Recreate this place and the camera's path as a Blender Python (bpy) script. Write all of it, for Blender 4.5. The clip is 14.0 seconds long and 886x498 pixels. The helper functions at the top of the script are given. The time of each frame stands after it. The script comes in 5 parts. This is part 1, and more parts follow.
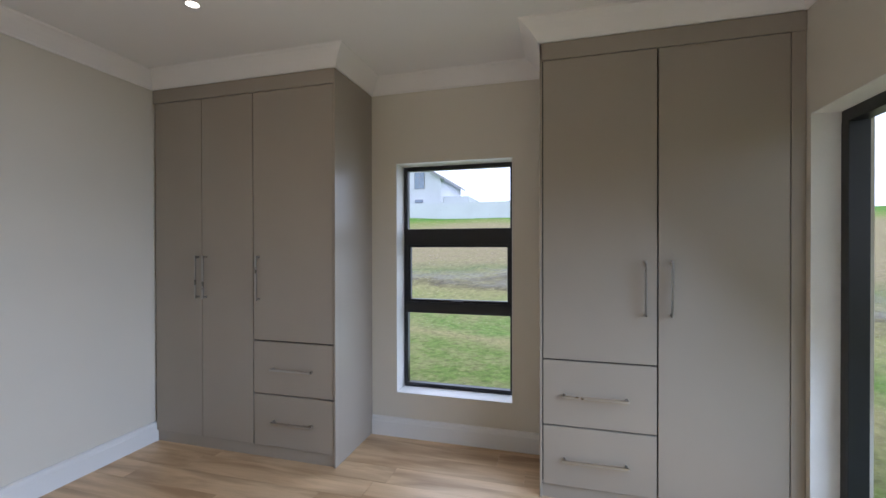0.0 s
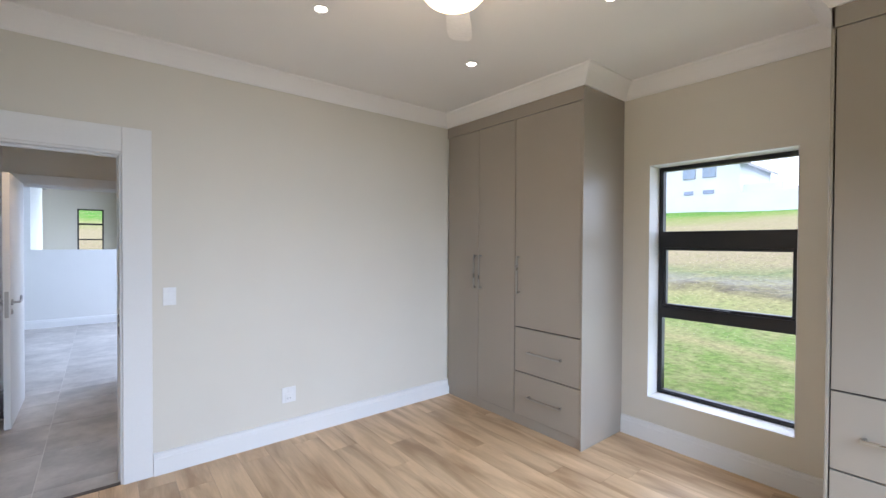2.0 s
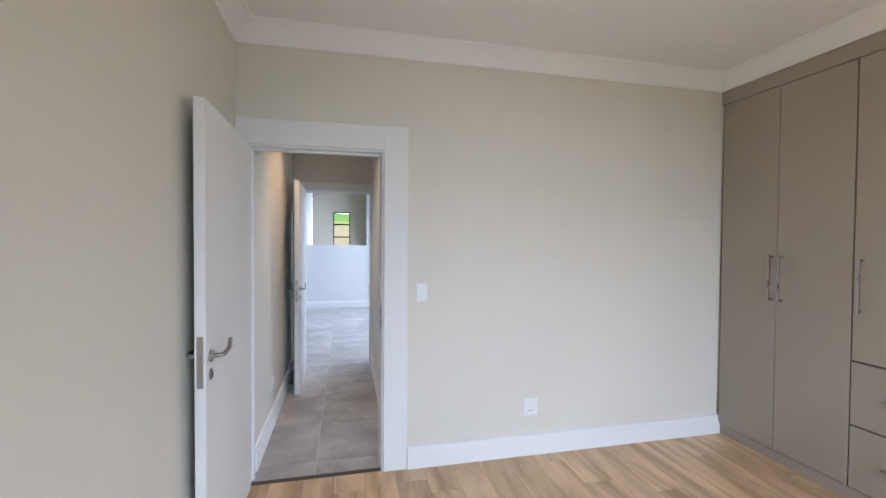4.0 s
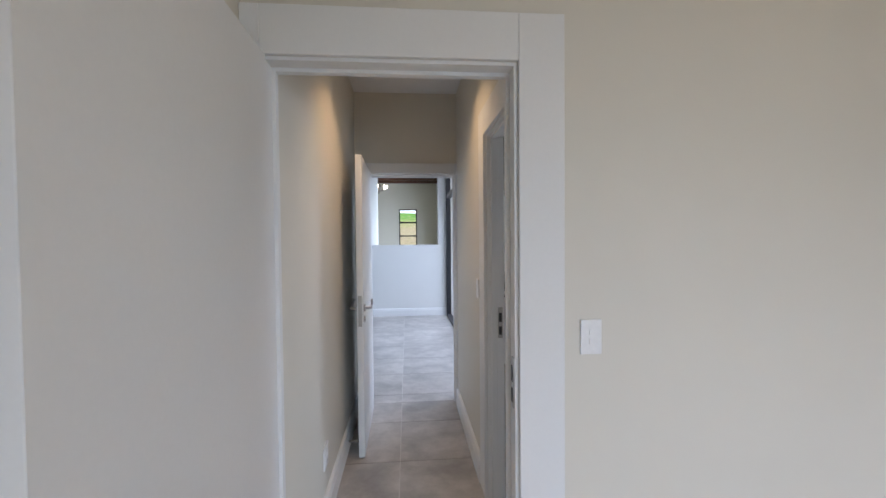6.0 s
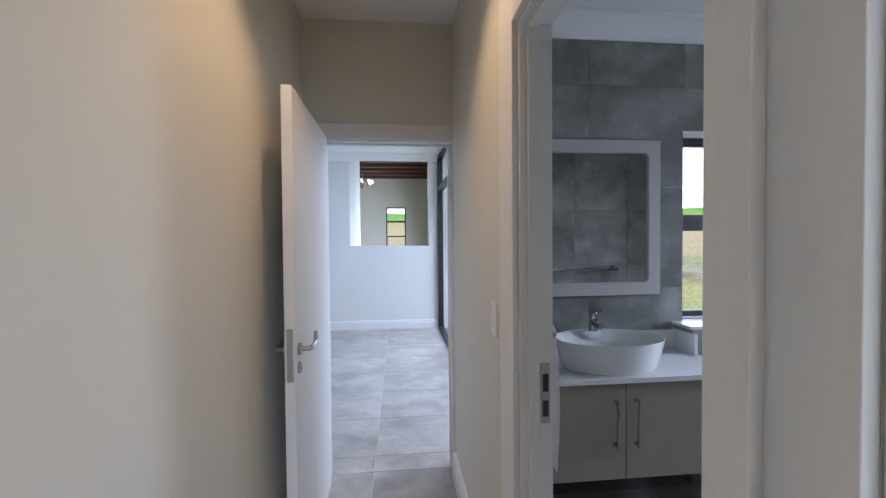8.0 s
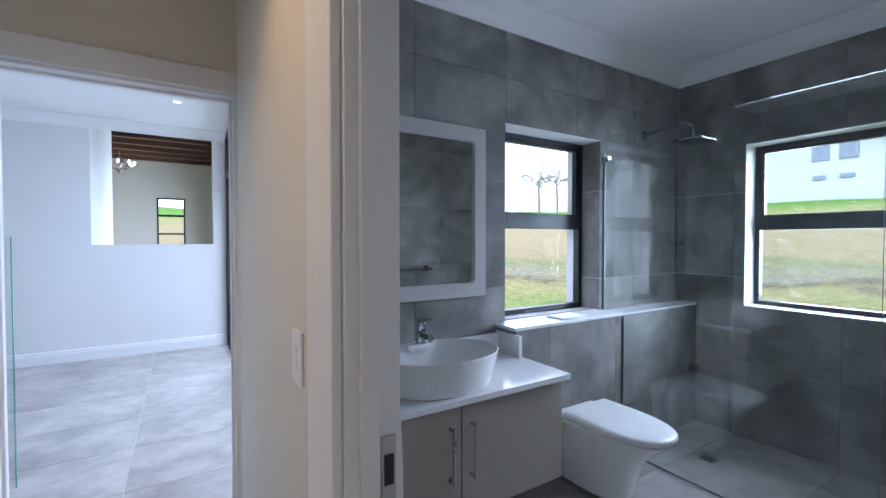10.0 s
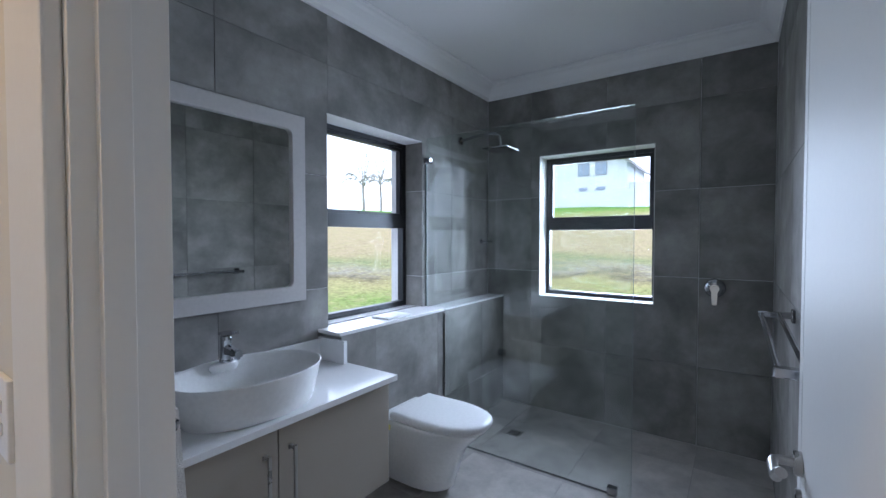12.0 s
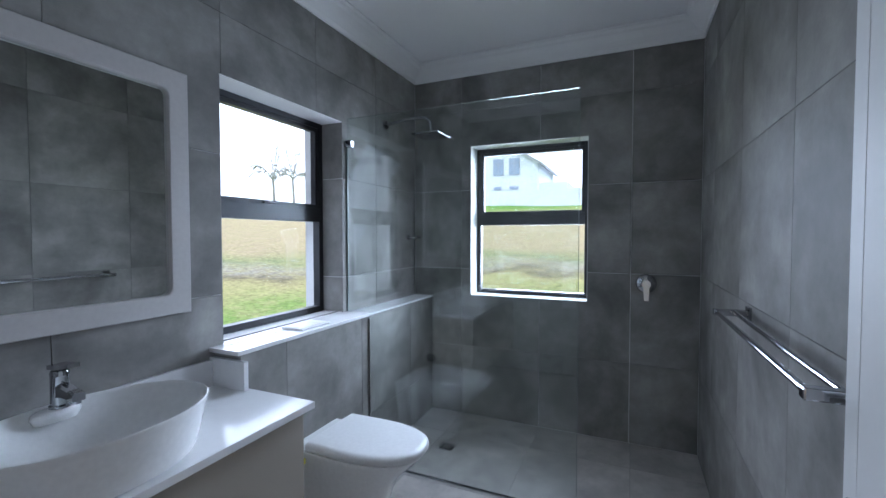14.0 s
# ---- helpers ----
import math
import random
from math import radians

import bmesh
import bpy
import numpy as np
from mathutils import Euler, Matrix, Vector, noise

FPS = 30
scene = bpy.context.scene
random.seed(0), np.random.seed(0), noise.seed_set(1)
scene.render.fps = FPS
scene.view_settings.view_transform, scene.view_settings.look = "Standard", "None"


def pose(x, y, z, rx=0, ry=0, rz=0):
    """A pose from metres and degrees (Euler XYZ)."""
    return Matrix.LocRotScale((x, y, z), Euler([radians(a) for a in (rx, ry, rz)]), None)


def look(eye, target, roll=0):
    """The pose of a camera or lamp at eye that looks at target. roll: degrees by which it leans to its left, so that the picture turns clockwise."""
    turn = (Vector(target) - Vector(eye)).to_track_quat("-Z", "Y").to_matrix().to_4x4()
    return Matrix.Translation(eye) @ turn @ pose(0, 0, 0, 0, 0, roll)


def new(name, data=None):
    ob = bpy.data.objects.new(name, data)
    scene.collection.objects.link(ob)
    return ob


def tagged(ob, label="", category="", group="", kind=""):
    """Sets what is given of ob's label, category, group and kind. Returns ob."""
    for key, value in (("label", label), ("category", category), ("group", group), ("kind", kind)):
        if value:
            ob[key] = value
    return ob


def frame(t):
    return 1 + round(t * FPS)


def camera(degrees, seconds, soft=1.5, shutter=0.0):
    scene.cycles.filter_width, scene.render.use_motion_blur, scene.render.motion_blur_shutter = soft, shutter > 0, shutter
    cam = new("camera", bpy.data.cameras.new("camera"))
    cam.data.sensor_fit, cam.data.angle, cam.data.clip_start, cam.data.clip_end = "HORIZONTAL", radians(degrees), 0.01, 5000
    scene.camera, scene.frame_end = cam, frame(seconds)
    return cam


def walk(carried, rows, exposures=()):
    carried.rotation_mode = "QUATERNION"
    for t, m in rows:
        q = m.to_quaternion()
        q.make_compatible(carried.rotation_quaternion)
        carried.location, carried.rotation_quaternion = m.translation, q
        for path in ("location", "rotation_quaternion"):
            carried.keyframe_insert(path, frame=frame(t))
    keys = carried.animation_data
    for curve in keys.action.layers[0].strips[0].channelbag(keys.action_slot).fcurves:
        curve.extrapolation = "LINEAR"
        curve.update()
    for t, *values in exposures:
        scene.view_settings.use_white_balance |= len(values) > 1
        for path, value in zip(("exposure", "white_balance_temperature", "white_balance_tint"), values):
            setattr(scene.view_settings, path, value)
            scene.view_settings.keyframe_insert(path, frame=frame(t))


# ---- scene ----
cam = camera(92.5, 14.0)
PATH = [
    (0, (0.095, -2.933, 1.446), (2.021, -2.395, 1.435), -0.1),
    (0.5, (0.049, -2.996, 1.451), (1.842, -2.109, 1.436), 0.1),
    (1, (-0.055, -3.091, 1.47), (1.582, -1.941, 1.455), 0.2),
    (1.5, (-0.094, -3.179, 1.477), (1.362, -1.808, 1.457), 0.2),
    (2, (-0.101, -3.234, 1.486), (1.155, -1.678, 1.459), 0.3),
    (2.5, (-0.118, -3.219, 1.49), (0.912, -1.505, 1.454), 0.3),
    (3, (-0.161, -3.099, 1.481), (0.661, -1.276, 1.444), 0.4),
    (3.5, (-0.215, -2.908, 1.484), (0.404, -1.007, 1.444), 0.4),
    (4, (-0.245, -2.688, 1.475), (0.21, -0.74, 1.431), 0.4),
    (4.2, (-0.246, -2.578, 1.472), (0.139, -0.616, 1.428), 0.3),
    (6.5, (-0.376, -1.006, 1.463), (-0.213, 0.987, 1.411), -0.4),
    (7, (-0.341, -0.688, 1.443), (-0.177, 1.305, 1.395), -0.1),
    (7.2, (-0.325, -0.578, 1.447), (-0.17, 1.415, 1.402), -0.4),
    (9.3, (-0.167, 0.209, 1.386), (0.473, 2.103, 1.344), -0.1),
    (9.5, (-0.16, 0.248, 1.391), (0.596, 2.099, 1.346), -0.0),
    (10, (-0.137, 0.313, 1.401), (0.915, 2.013, 1.357), 0.0),
    (10.5, (-0.116, 0.341, 1.399), (1.179, 1.865, 1.353), 0.0),
    (11, (-0.104, 0.349, 1.408), (1.335, 1.737, 1.357), -0.1),
    (11.5, (-0.096, 0.367, 1.407), (1.458, 1.625, 1.358), -0.1),
    (12, (-0.059, 0.393, 1.403), (1.58, 1.537, 1.352), 0.0),
    (12.5, (0.007, 0.444, 1.399), (1.722, 1.471, 1.341), 0.1),
    (13, (0.041, 0.481, 1.398), (1.825, 1.383, 1.34), 0.1),
    (13.5, (0.093, 0.545, 1.39), (1.912, 1.376, 1.331), 0.1),
    (14, (0.186, 0.615, 1.387), (2.015, 1.424, 1.325), 0.0),
]
EXPOSURES = [(0, -0.48, 5780, 20), (0.6, -0.1, 5850, 20), (1.5, 0.2, 5880, 20), (3.5, 0.2, 5940, 20), (6.5, -0.1, 6150, 20), (7.2, -0.12, 6150, 20), (9.3, 0.22, 5720, 20), (14, 0.25, 5870, 19)]
walk(cam, [(t, look(eye, target, roll)) for t, eye, target, roll in PATH], EXPOSURES)
SKY, BEDSPOT, CORSPOT, FANLIGHT = 0.15, 4.0, 38.0, 9.5

# ---- world, sun and lamps ----
world = bpy.data.worlds.new("sky")
scene.world = world
world.use_nodes = True
wn = world.node_tree
sky = wn.nodes.new("ShaderNodeTexSky")
sky.sky_type = "NISHITA"
sky.sun_disc = False
sky.sun_elevation, sky.sun_rotation = radians(48), radians(200)
sky.dust_density, sky.air_density, sky.ozone_density = 4.0, 1.0, 1.0
haze = wn.nodes.new("ShaderNodeMixRGB")
haze.inputs[0].default_value = 0.8
haze.inputs[2].default_value = (16.4, 18.2, 20.4, 1)
wn.links.new(sky.outputs[0], haze.inputs[1])
wn.links.new(haze.outputs[0], wn.nodes["Background"].inputs[0])
wn.nodes["Background"].inputs[1].default_value = SKY


def lamp(name, kind, m, energy, colour, **more):
    data = bpy.data.lights.new(name, kind)
    data.energy, data.color = energy, colour
    for key, value in more.items():
        setattr(data, key, value)
    ob = new(name, data)
    ob.matrix_world = m
    return ob


lamp("sun", "SUN", look((0, 0, 30), (10, 18, 0)), 1.0, (1, 0.96, 0.9), angle=radians(12))
WARM = (1.0, 0.76, 0.48)
DAY = (0.72, 0.87, 1.0)


def window_light(name, m, wide, high, energy, colour=DAY, spread=150):
    """Sky light that comes in through a window's opening."""
    return lamp(name, "AREA", m, energy, colour, shape="RECTANGLE", size=wide, size_y=high, spread=radians(spread))


BLUE = (0.58, 0.77, 1.0)
window_light("skylight_slider", look((1.3, -4.42, 1.2), (1.0, -2.5, -0.2)), 2.1, 1.6, 66, (0.64, 0.828, 1.0), 115)
window_light("skylight_bedroom", look((3.42, -2.157, 1.25), (1.0, -2.157, 0.6)), 0.8, 1.7, 4.5)
window_light("skylight_bath_east", look((3.53, 1.311, 1.5), (1.6, 1.75, 1.0)), 0.80, 1.08, 26, DAY, 112)
window_light("skylight_bath_north", look((1.882, 2.52, 1.5), (1.5, 0.9, 0.5)), 0.80, 1.10, 4)
window_light("skylight_living", look((0.55, 4.5, 1.5), (-2.5, 4.5, 0.6)), 3.9, 2.6, 57, BLUE)
window_light("skylight_far_room", look((0.95, 9.8, 1.3), (-3, 9.8, 1.2)), 3.0, 2.2, 140)

# ---- materials ----


def mat(name, colour, rough=0.5, metal=0.0, vary=0.08, scale=3.0, grain=60.0, grain_amount=0.05, bump=0.05, spec=0.5, island=0.0, stretch=(1, 1, 1), tint=None, rvary=0.1):
    """A surface with broad stains and fine grain, in metres."""
    m = bpy.data.materials.new(name)
    m.use_nodes = True
    t = m.node_tree
    n, link = t.nodes, t.links.new
    b = n["Principled BSDF"]
    mp = n.new("ShaderNodeMapping")
    mp.inputs["Scale"].default_value = stretch
    geo = n.new("ShaderNodeNewGeometry")
    link(geo.outputs["Position"], mp.inputs[0])
    big = n.new("ShaderNodeTexNoise")
    big.inputs["Scale"].default_value, big.inputs["Detail"].default_value = scale, 5
    fine = n.new("ShaderNodeTexNoise")
    fine.inputs["Scale"].default_value, fine.inputs["Detail"].default_value = grain, 3
    link(mp.outputs[0], big.inputs[0])
    link(mp.outputs[0], fine.inputs[0])
    mix = n.new("ShaderNodeMixRGB")
    dark = [c * (1 - vary) for c in colour]
    light = [min(1, c * (1 + vary)) for c in (tint or colour)]
    mix.inputs[1].default_value, mix.inputs[2].default_value = (*dark, 1), (*light, 1)
    ramp = n.new("ShaderNodeMapRange")
    ramp.inputs[1].default_value, ramp.inputs[2].default_value = 0.3, 0.7
    link(big.outputs[0], ramp.inputs[0])
    link(ramp.outputs[0], mix.inputs[0])
    hsv = n.new("ShaderNodeHueSaturation")
    link(mix.outputs[0], hsv.inputs["Color"])
    val = n.new("ShaderNodeMapRange")
    val.inputs[1].default_value, val.inputs[2].default_value = 0.2, 0.8
    val.inputs[3].default_value, val.inputs[4].default_value = 1 - grain_amount, 1 + grain_amount
    link(fine.outputs[0], val.inputs[0])
    last = val.outputs[0]
    if island:
        info = n.new("ShaderNodeObjectInfo")
        r = n.new("ShaderNodeMapRange")
        r.inputs[3].default_value, r.inputs[4].default_value = 1 - island, 1 + island
        link(info.outputs["Random"], r.inputs[0])
        mul = n.new("ShaderNodeMath")
        mul.operation = "MULTIPLY"
        link(last, mul.inputs[0])
        link(r.outputs[0], mul.inputs[1])
        last = mul.outputs[0]
    link(last, hsv.inputs["Value"])
    link(hsv.outputs[0], b.inputs["Base Color"])
    rr = n.new("ShaderNodeMapRange")
    rr.inputs[3].default_value, rr.inputs[4].default_value = max(0, rough - rvary), min(1, rough + rvary)
    link(big.outputs[0], rr.inputs[0])
    link(rr.outputs[0], b.inputs["Roughness"])
    b.inputs["Metallic"].default_value = metal
    b.inputs["Specular IOR Level"].default_value = spec
    if bump:
        bp = n.new("ShaderNodeBump")
        bp.inputs["Strength"].default_value, bp.inputs["Distance"].default_value = bump, 0.004
        link(fine.outputs[0], bp.inputs["Height"])
        link(bp.outputs[0], b.inputs["Normal"])
    return m


def wood_mat(name, pale, dark):
    """Oak laminate: long streaks along y, each plank of its own tone."""
    m = bpy.data.materials.new(name)
    m.use_nodes = True
    t = m.node_tree
    n, link = t.nodes, t.links.new
    b = n["Principled BSDF"]
    geo = n.new("ShaderNodeNewGeometry")
    info = n.new("ShaderNodeObjectInfo")
    off = n.new("ShaderNodeMath")
    off.operation = "MULTIPLY"
    off.inputs[1].default_value = 40
    link(info.outputs["Random"], off.inputs[0])
    add = n.new("ShaderNodeVectorMath")
    link(geo.outputs["Position"], add.inputs[0])
    comb = n.new("ShaderNodeCombineXYZ")
    link(off.outputs[0], comb.inputs[1])
    link(off.outputs[0], comb.inputs[2])
    link(comb.outputs[0], add.inputs[1])
    mp = n.new("ShaderNodeMapping")
    mp.inputs["Scale"].default_value = (5.5, 0.75, 1)
    link(add.outputs[0], mp.inputs[0])
    streak = n.new("ShaderNodeTexNoise")
    streak.inputs["Scale"].default_value, streak.inputs["Detail"].default_value, streak.inputs["Distortion"].default_value = 1.6, 4, 0.6
    link(mp.outputs[0], streak.inputs[0])
    mp2 = n.new("ShaderNodeMapping")
    mp2.inputs["Scale"].default_value = (60, 2.5, 1)
    link(add.outputs[0], mp2.inputs[0])
    fine = n.new("ShaderNodeTexNoise")
    fine.inputs["Scale"].default_value, fine.inputs["Detail"].default_value = 3, 6
    link(mp2.outputs[0], fine.inputs[0])
    r = n.new("ShaderNodeValToRGB")
    r.color_ramp.elements[0].position, r.color_ramp.elements[1].position = 0.33, 0.62
    r.color_ramp.elements[0].color, r.color_ramp.elements[1].color = (*dark, 1), (*pale, 1)
    link(streak.outputs[0], r.inputs[0])
    hsv = n.new("ShaderNodeHueSaturation")
    link(r.outputs[0], hsv.inputs["Color"])
    v1 = n.new("ShaderNodeMapRange")
    v1.inputs[1].default_value, v1.inputs[2].default_value, v1.inputs[3].default_value, v1.inputs[4].default_value = 0.25, 0.75, 0.91, 1.08
    link(fine.outputs[0], v1.inputs[0])
    v2 = n.new("ShaderNodeMapRange")
    v2.inputs[3].default_value, v2.inputs[4].default_value = 0.93, 1.07
    link(info.outputs["Random"], v2.inputs[0])
    mul = n.new("ShaderNodeMath")
    mul.operation = "MULTIPLY"
    link(v1.outputs[0], mul.inputs[0])
    link(v2.outputs[0], mul.inputs[1])
    link(mul.outputs[0], hsv.inputs["Value"])
    link(hsv.outputs[0], b.inputs["Base Color"])
    b.inputs["Roughness"].default_value = 0.36
    bp = n.new("ShaderNodeBump")
    bp.inputs["Strength"].default_value, bp.inputs["Distance"].default_value = 0.08, 0.002
    link(fine.outputs[0], bp.inputs["Height"])
    link(bp.outputs[0], b.inputs["Normal"])
    return m


def tile_mat(name, pale, dark, rough, spec=0.5):
    """Cement-look porcelain: cloudy, with darker smears, each tile shifted."""
    m = bpy.data.materials.new(name)
    m.use_nodes = True
    t = m.node_tree
    n, link = t.nodes, t.links.new
    b = n["Principled BSDF"]
    geo = n.new("ShaderNodeNewGeometry")
    info = n.new("ShaderNodeObjectInfo")
    off = n.new("ShaderNodeVectorMath")
    off.operation = "SCALE"
    off.inputs[0].default_value = (31, 17, 23)
    link(info.outputs["Random"], off.inputs["Scale"])
    add = n.new("ShaderNodeVectorMath")
    link(geo.outputs["Position"], add.inputs[0])
    link(off.outputs[0], add.inputs[1])
    cloud = n.new("ShaderNodeTexNoise")
    cloud.inputs["Scale"].default_value, cloud.inputs["Detail"].default_value, cloud.inputs["Distortion"].default_value = 2.6, 8, 0.45
    link(add.outputs[0], cloud.inputs[0])
    smear = n.new("ShaderNodeTexNoise")
    smear.inputs["Scale"].default_value, smear.inputs["Detail"].default_value, smear.inputs["Roughness"].default_value = 9, 8, 0.7
    link(add.outputs[0], smear.inputs[0])
    r = n.new("ShaderNodeValToRGB")
    r.color_ramp.elements[0].position, r.color_ramp.elements[1].position = 0.32, 0.7
    r.color_ramp.elements[0].color, r.color_ramp.elements[1].color = (*dark, 1), (*pale, 1)
    link(cloud.outputs[0], r.inputs[0])
    hsv = n.new("ShaderNodeHueSaturation")
    link(r.outputs[0], hsv.inputs["Color"])
    v1 = n.new("ShaderNodeMapRange")
    v1.inputs[1].default_value, v1.inputs[2].default_value, v1.inputs[3].default_value, v1.inputs[4].default_value = 0.3, 0.7, 0.82, 1.15
    link(smear.outputs[0], v1.inputs[0])
    v2 = n.new("ShaderNodeMapRange")
    v2.inputs[3].default_value, v2.inputs[4].default_value = 0.93, 1.05
    link(info.outputs["Random"], v2.inputs[0])
    mul = n.new("ShaderNodeMath")
    mul.operation = "MULTIPLY"
    link(v1.outputs[0], mul.inputs[0])
    link(v2.outputs[0], mul.inputs[1])
    wipe_map = n.new("ShaderNodeMapping")
    wipe_map.inputs["Scale"].default_value = (1.0, 1.0, 2.6)
    link(add.outputs[0], wipe_map.inputs[0])
    wipe = n.new("ShaderNodeTexNoise")
    wipe.inputs["Scale"].default_value, wipe.inputs["Detail"].default_value, wipe.inputs["Distortion"].default_value = 2.4, 6, 0.3
    link(wipe_map.outputs[0], wipe.inputs[0])
    v3 = n.new("ShaderNodeMapRange")
    v3.inputs[1].default_value, v3.inputs[2].default_value, v3.inputs[3].default_value, v3.inputs[4].default_value = 0.36, 0.6, 0.9, 1.05
    link(wipe.outputs[0], v3.inputs[0])
    wiped = n.new("ShaderNodeMath")
    wiped.operation = "MULTIPLY"
    link(mul.outputs[0], wiped.inputs[0])
    link(v3.outputs[0], wiped.inputs[1])
    link(wiped.outputs[0], hsv.inputs["Value"])
    link(hsv.outputs[0], b.inputs["Base Color"])
    rr = n.new("ShaderNodeMapRange")
    rr.inputs[3].default_value, rr.inputs[4].default_value = rough - 0.08, rough + 0.12
    b.inputs["Specular IOR Level"].default_value = spec
    link(cloud.outputs[0], rr.inputs[0])
    link(rr.outputs[0], b.inputs["Roughness"])
    bp = n.new("ShaderNodeBump")
    bp.inputs["Strength"].default_value, bp.inputs["Distance"].default_value = 0.06, 0.003
    link(smear.outputs[0], bp.inputs["Height"])
    link(bp.outputs[0], b.inputs["Normal"])
    return m


def ground_mat():
    """Lawn, worn and dry in patches, with a stony strip and a bright ridge further off."""
    m = bpy.data.materials.new("lawn")
    m.use_nodes = True
    t = m.node_tree
    n, link = t.nodes, t.links.new
    b = n["Principled BSDF"]
    geo = n.new("ShaderNodeNewGeometry")
    sep = n.new("ShaderNodeSeparateXYZ")
    link(geo.outputs["Position"], sep.inputs[0])
    ctr = n.new("ShaderNodeVectorMath")
    ctr.operation = "SUBTRACT"
    ctr.inputs[1].default_value = (1.5, 0, 0)
    link(geo.outputs["Position"], ctr.inputs[0])
    flat = n.new("ShaderNodeVectorMath")
    flat.operation = "MULTIPLY"
    flat.inputs[1].default_value = (1, 1, 0)
    link(ctr.outputs[0], flat.inputs[0])
    dist = n.new("ShaderNodeVectorMath")
    dist.operation = "LENGTH"
    link(flat.outputs[0], dist.inputs[0])
    warp = n.new("ShaderNodeTexNoise")
    warp.inputs["Scale"].default_value, warp.inputs["Detail"].default_value = 0.35, 5
    link(geo.outputs["Position"], warp.inputs[0])
    wm = n.new("ShaderNodeMath")
    wm.operation = "MULTIPLY_ADD"
    wm.inputs[1].default_value = 6.0
    link(warp.outputs[0], wm.inputs[0])
    link(dist.outputs["Value"], wm.inputs[2])
    sc = n.new("ShaderNodeMath")
    sc.operation = "DIVIDE"
    sc.inputs[1].default_value = 60
    link(wm.outputs[0], sc.inputs[0])
    r = n.new("ShaderNodeValToRGB")
    e = r.color_ramp.elements
    e[0].position, e[0].color = 0.0, (0.16, 0.23, 0.06, 1)
    e[1].position, e[1].color = 1.0, (0.07, 0.22, 0.02, 1)
    for p, c in ((0.13, (0.16, 0.23, 0.06)), (0.155, (0.3, 0.27, 0.13)), (0.175, (0.15, 0.24, 0.06)), (0.215, (0.28, 0.27, 0.12)), (0.225, (0.13, 0.11, 0.07)), (0.24, (0.25, 0.24, 0.19)), (0.265, (0.17, 0.2, 0.09)), (0.30, (0.3, 0.25, 0.15)), (0.5, (0.31, 0.26, 0.15)), (0.6, (0.2, 0.26, 0.06)), (0.68, (0.07, 0.24, 0.02))):
        k = e.new(p)
        k.color = (*c, 1)
    link(sc.outputs[0], r.inputs[0])
    tuft = n.new("ShaderNodeTexNoise")
    tuft.inputs["Scale"].default_value, tuft.inputs["Detail"].default_value, tuft.inputs["Roughness"].default_value = 2.0, 10, 0.78
    link(geo.outputs["Position"], tuft.inputs[0])
    patch = n.new("ShaderNodeMapRange")
    patch.inputs[1].default_value, patch.inputs[2].default_value = 0.46, 0.58
    link(tuft.outputs[0], patch.inputs[0])
    mix = n.new("ShaderNodeMixRGB")
    mix.inputs[2].default_value = (0.29, 0.27, 0.13, 1)
    half = n.new("ShaderNodeMath")
    half.operation = "MULTIPLY"
    half.inputs[1].default_value = 0.6
    link(patch.outputs[0], half.inputs[0])
    link(half.outputs[0], mix.inputs[0])
    link(r.outputs[0], mix.inputs[1])
    blades = n.new("ShaderNodeTexNoise")
    blades.inputs["Scale"].default_value, blades.inputs["Detail"].default_value, blades.inputs["Roughness"].default_value = 9, 8, 0.8
    link(geo.outputs["Position"], blades.inputs[0])
    bv = n.new("ShaderNodeMapRange")
    bv.inputs[1].default_value, bv.inputs[2].default_value, bv.inputs[3].default_value, bv.inputs[4].default_value = 0.33, 0.67, 0.5, 1.4
    link(blades.outputs[0], bv.inputs[0])
    shade = n.new("ShaderNodeHueSaturation")
    link(mix.outputs[0], shade.inputs["Color"])
    link(bv.outputs[0], shade.inputs["Value"])
    link(shade.outputs[0], b.inputs["Base Color"])
    b.inputs["Roughness"].default_value = 0.95
    b.inputs["Specular IOR Level"].default_value = 0.1
    bp = n.new("ShaderNodeBump")
    bp.inputs["Strength"].default_value, bp.inputs["Distance"].default_value = 0.7, 0.08
    link(tuft.outputs[0], bp.inputs["Height"])
    link(bp.outputs[0], b.inputs["Normal"])
    return m


def glass_mat(name, colour=(1, 1, 1), gloss=1.0, sheen_floor=0.03):
    """Thin clear glass: see-through, with a mirror-like sheen that grows towards grazing angles."""
    m = bpy.data.materials.new(name)
    m.use_nodes = True
    n, link = m.node_tree.nodes, m.node_tree.links.new
    n.remove(n["Principled BSDF"])
    clear = n.new("ShaderNodeBsdfTransparent")
    clear.inputs[0].default_value = (*colour, 1)
    sheen = n.new("ShaderNodeBsdfGlossy")
    sheen.inputs["Roughness"].default_value = 0.0
    lw = n.new("ShaderNodeLayerWeight")
    lw.inputs["Blend"].default_value = 0.5
    power = n.new("ShaderNodeMath")
    power.operation, power.inputs[1].default_value = "POWER", 4.0
    link(lw.outputs["Facing"], power.inputs[0])
    fac = n.new("ShaderNodeMath")
    fac.operation = "MULTIPLY_ADD"
    fac.inputs[1].default_value, fac.inputs[2].default_value = 0.9 * gloss, sheen_floor
    link(power.outputs[0], fac.inputs[0])
    mix = n.new("ShaderNodeMixShader")
    link(fac.outputs[0], mix.inputs[0])
    link(clear.outputs[0], mix.inputs[1])
    link(sheen.outputs[0], mix.inputs[2])
    link(mix.outputs[0], n["Material Output"].inputs[0])
    return m


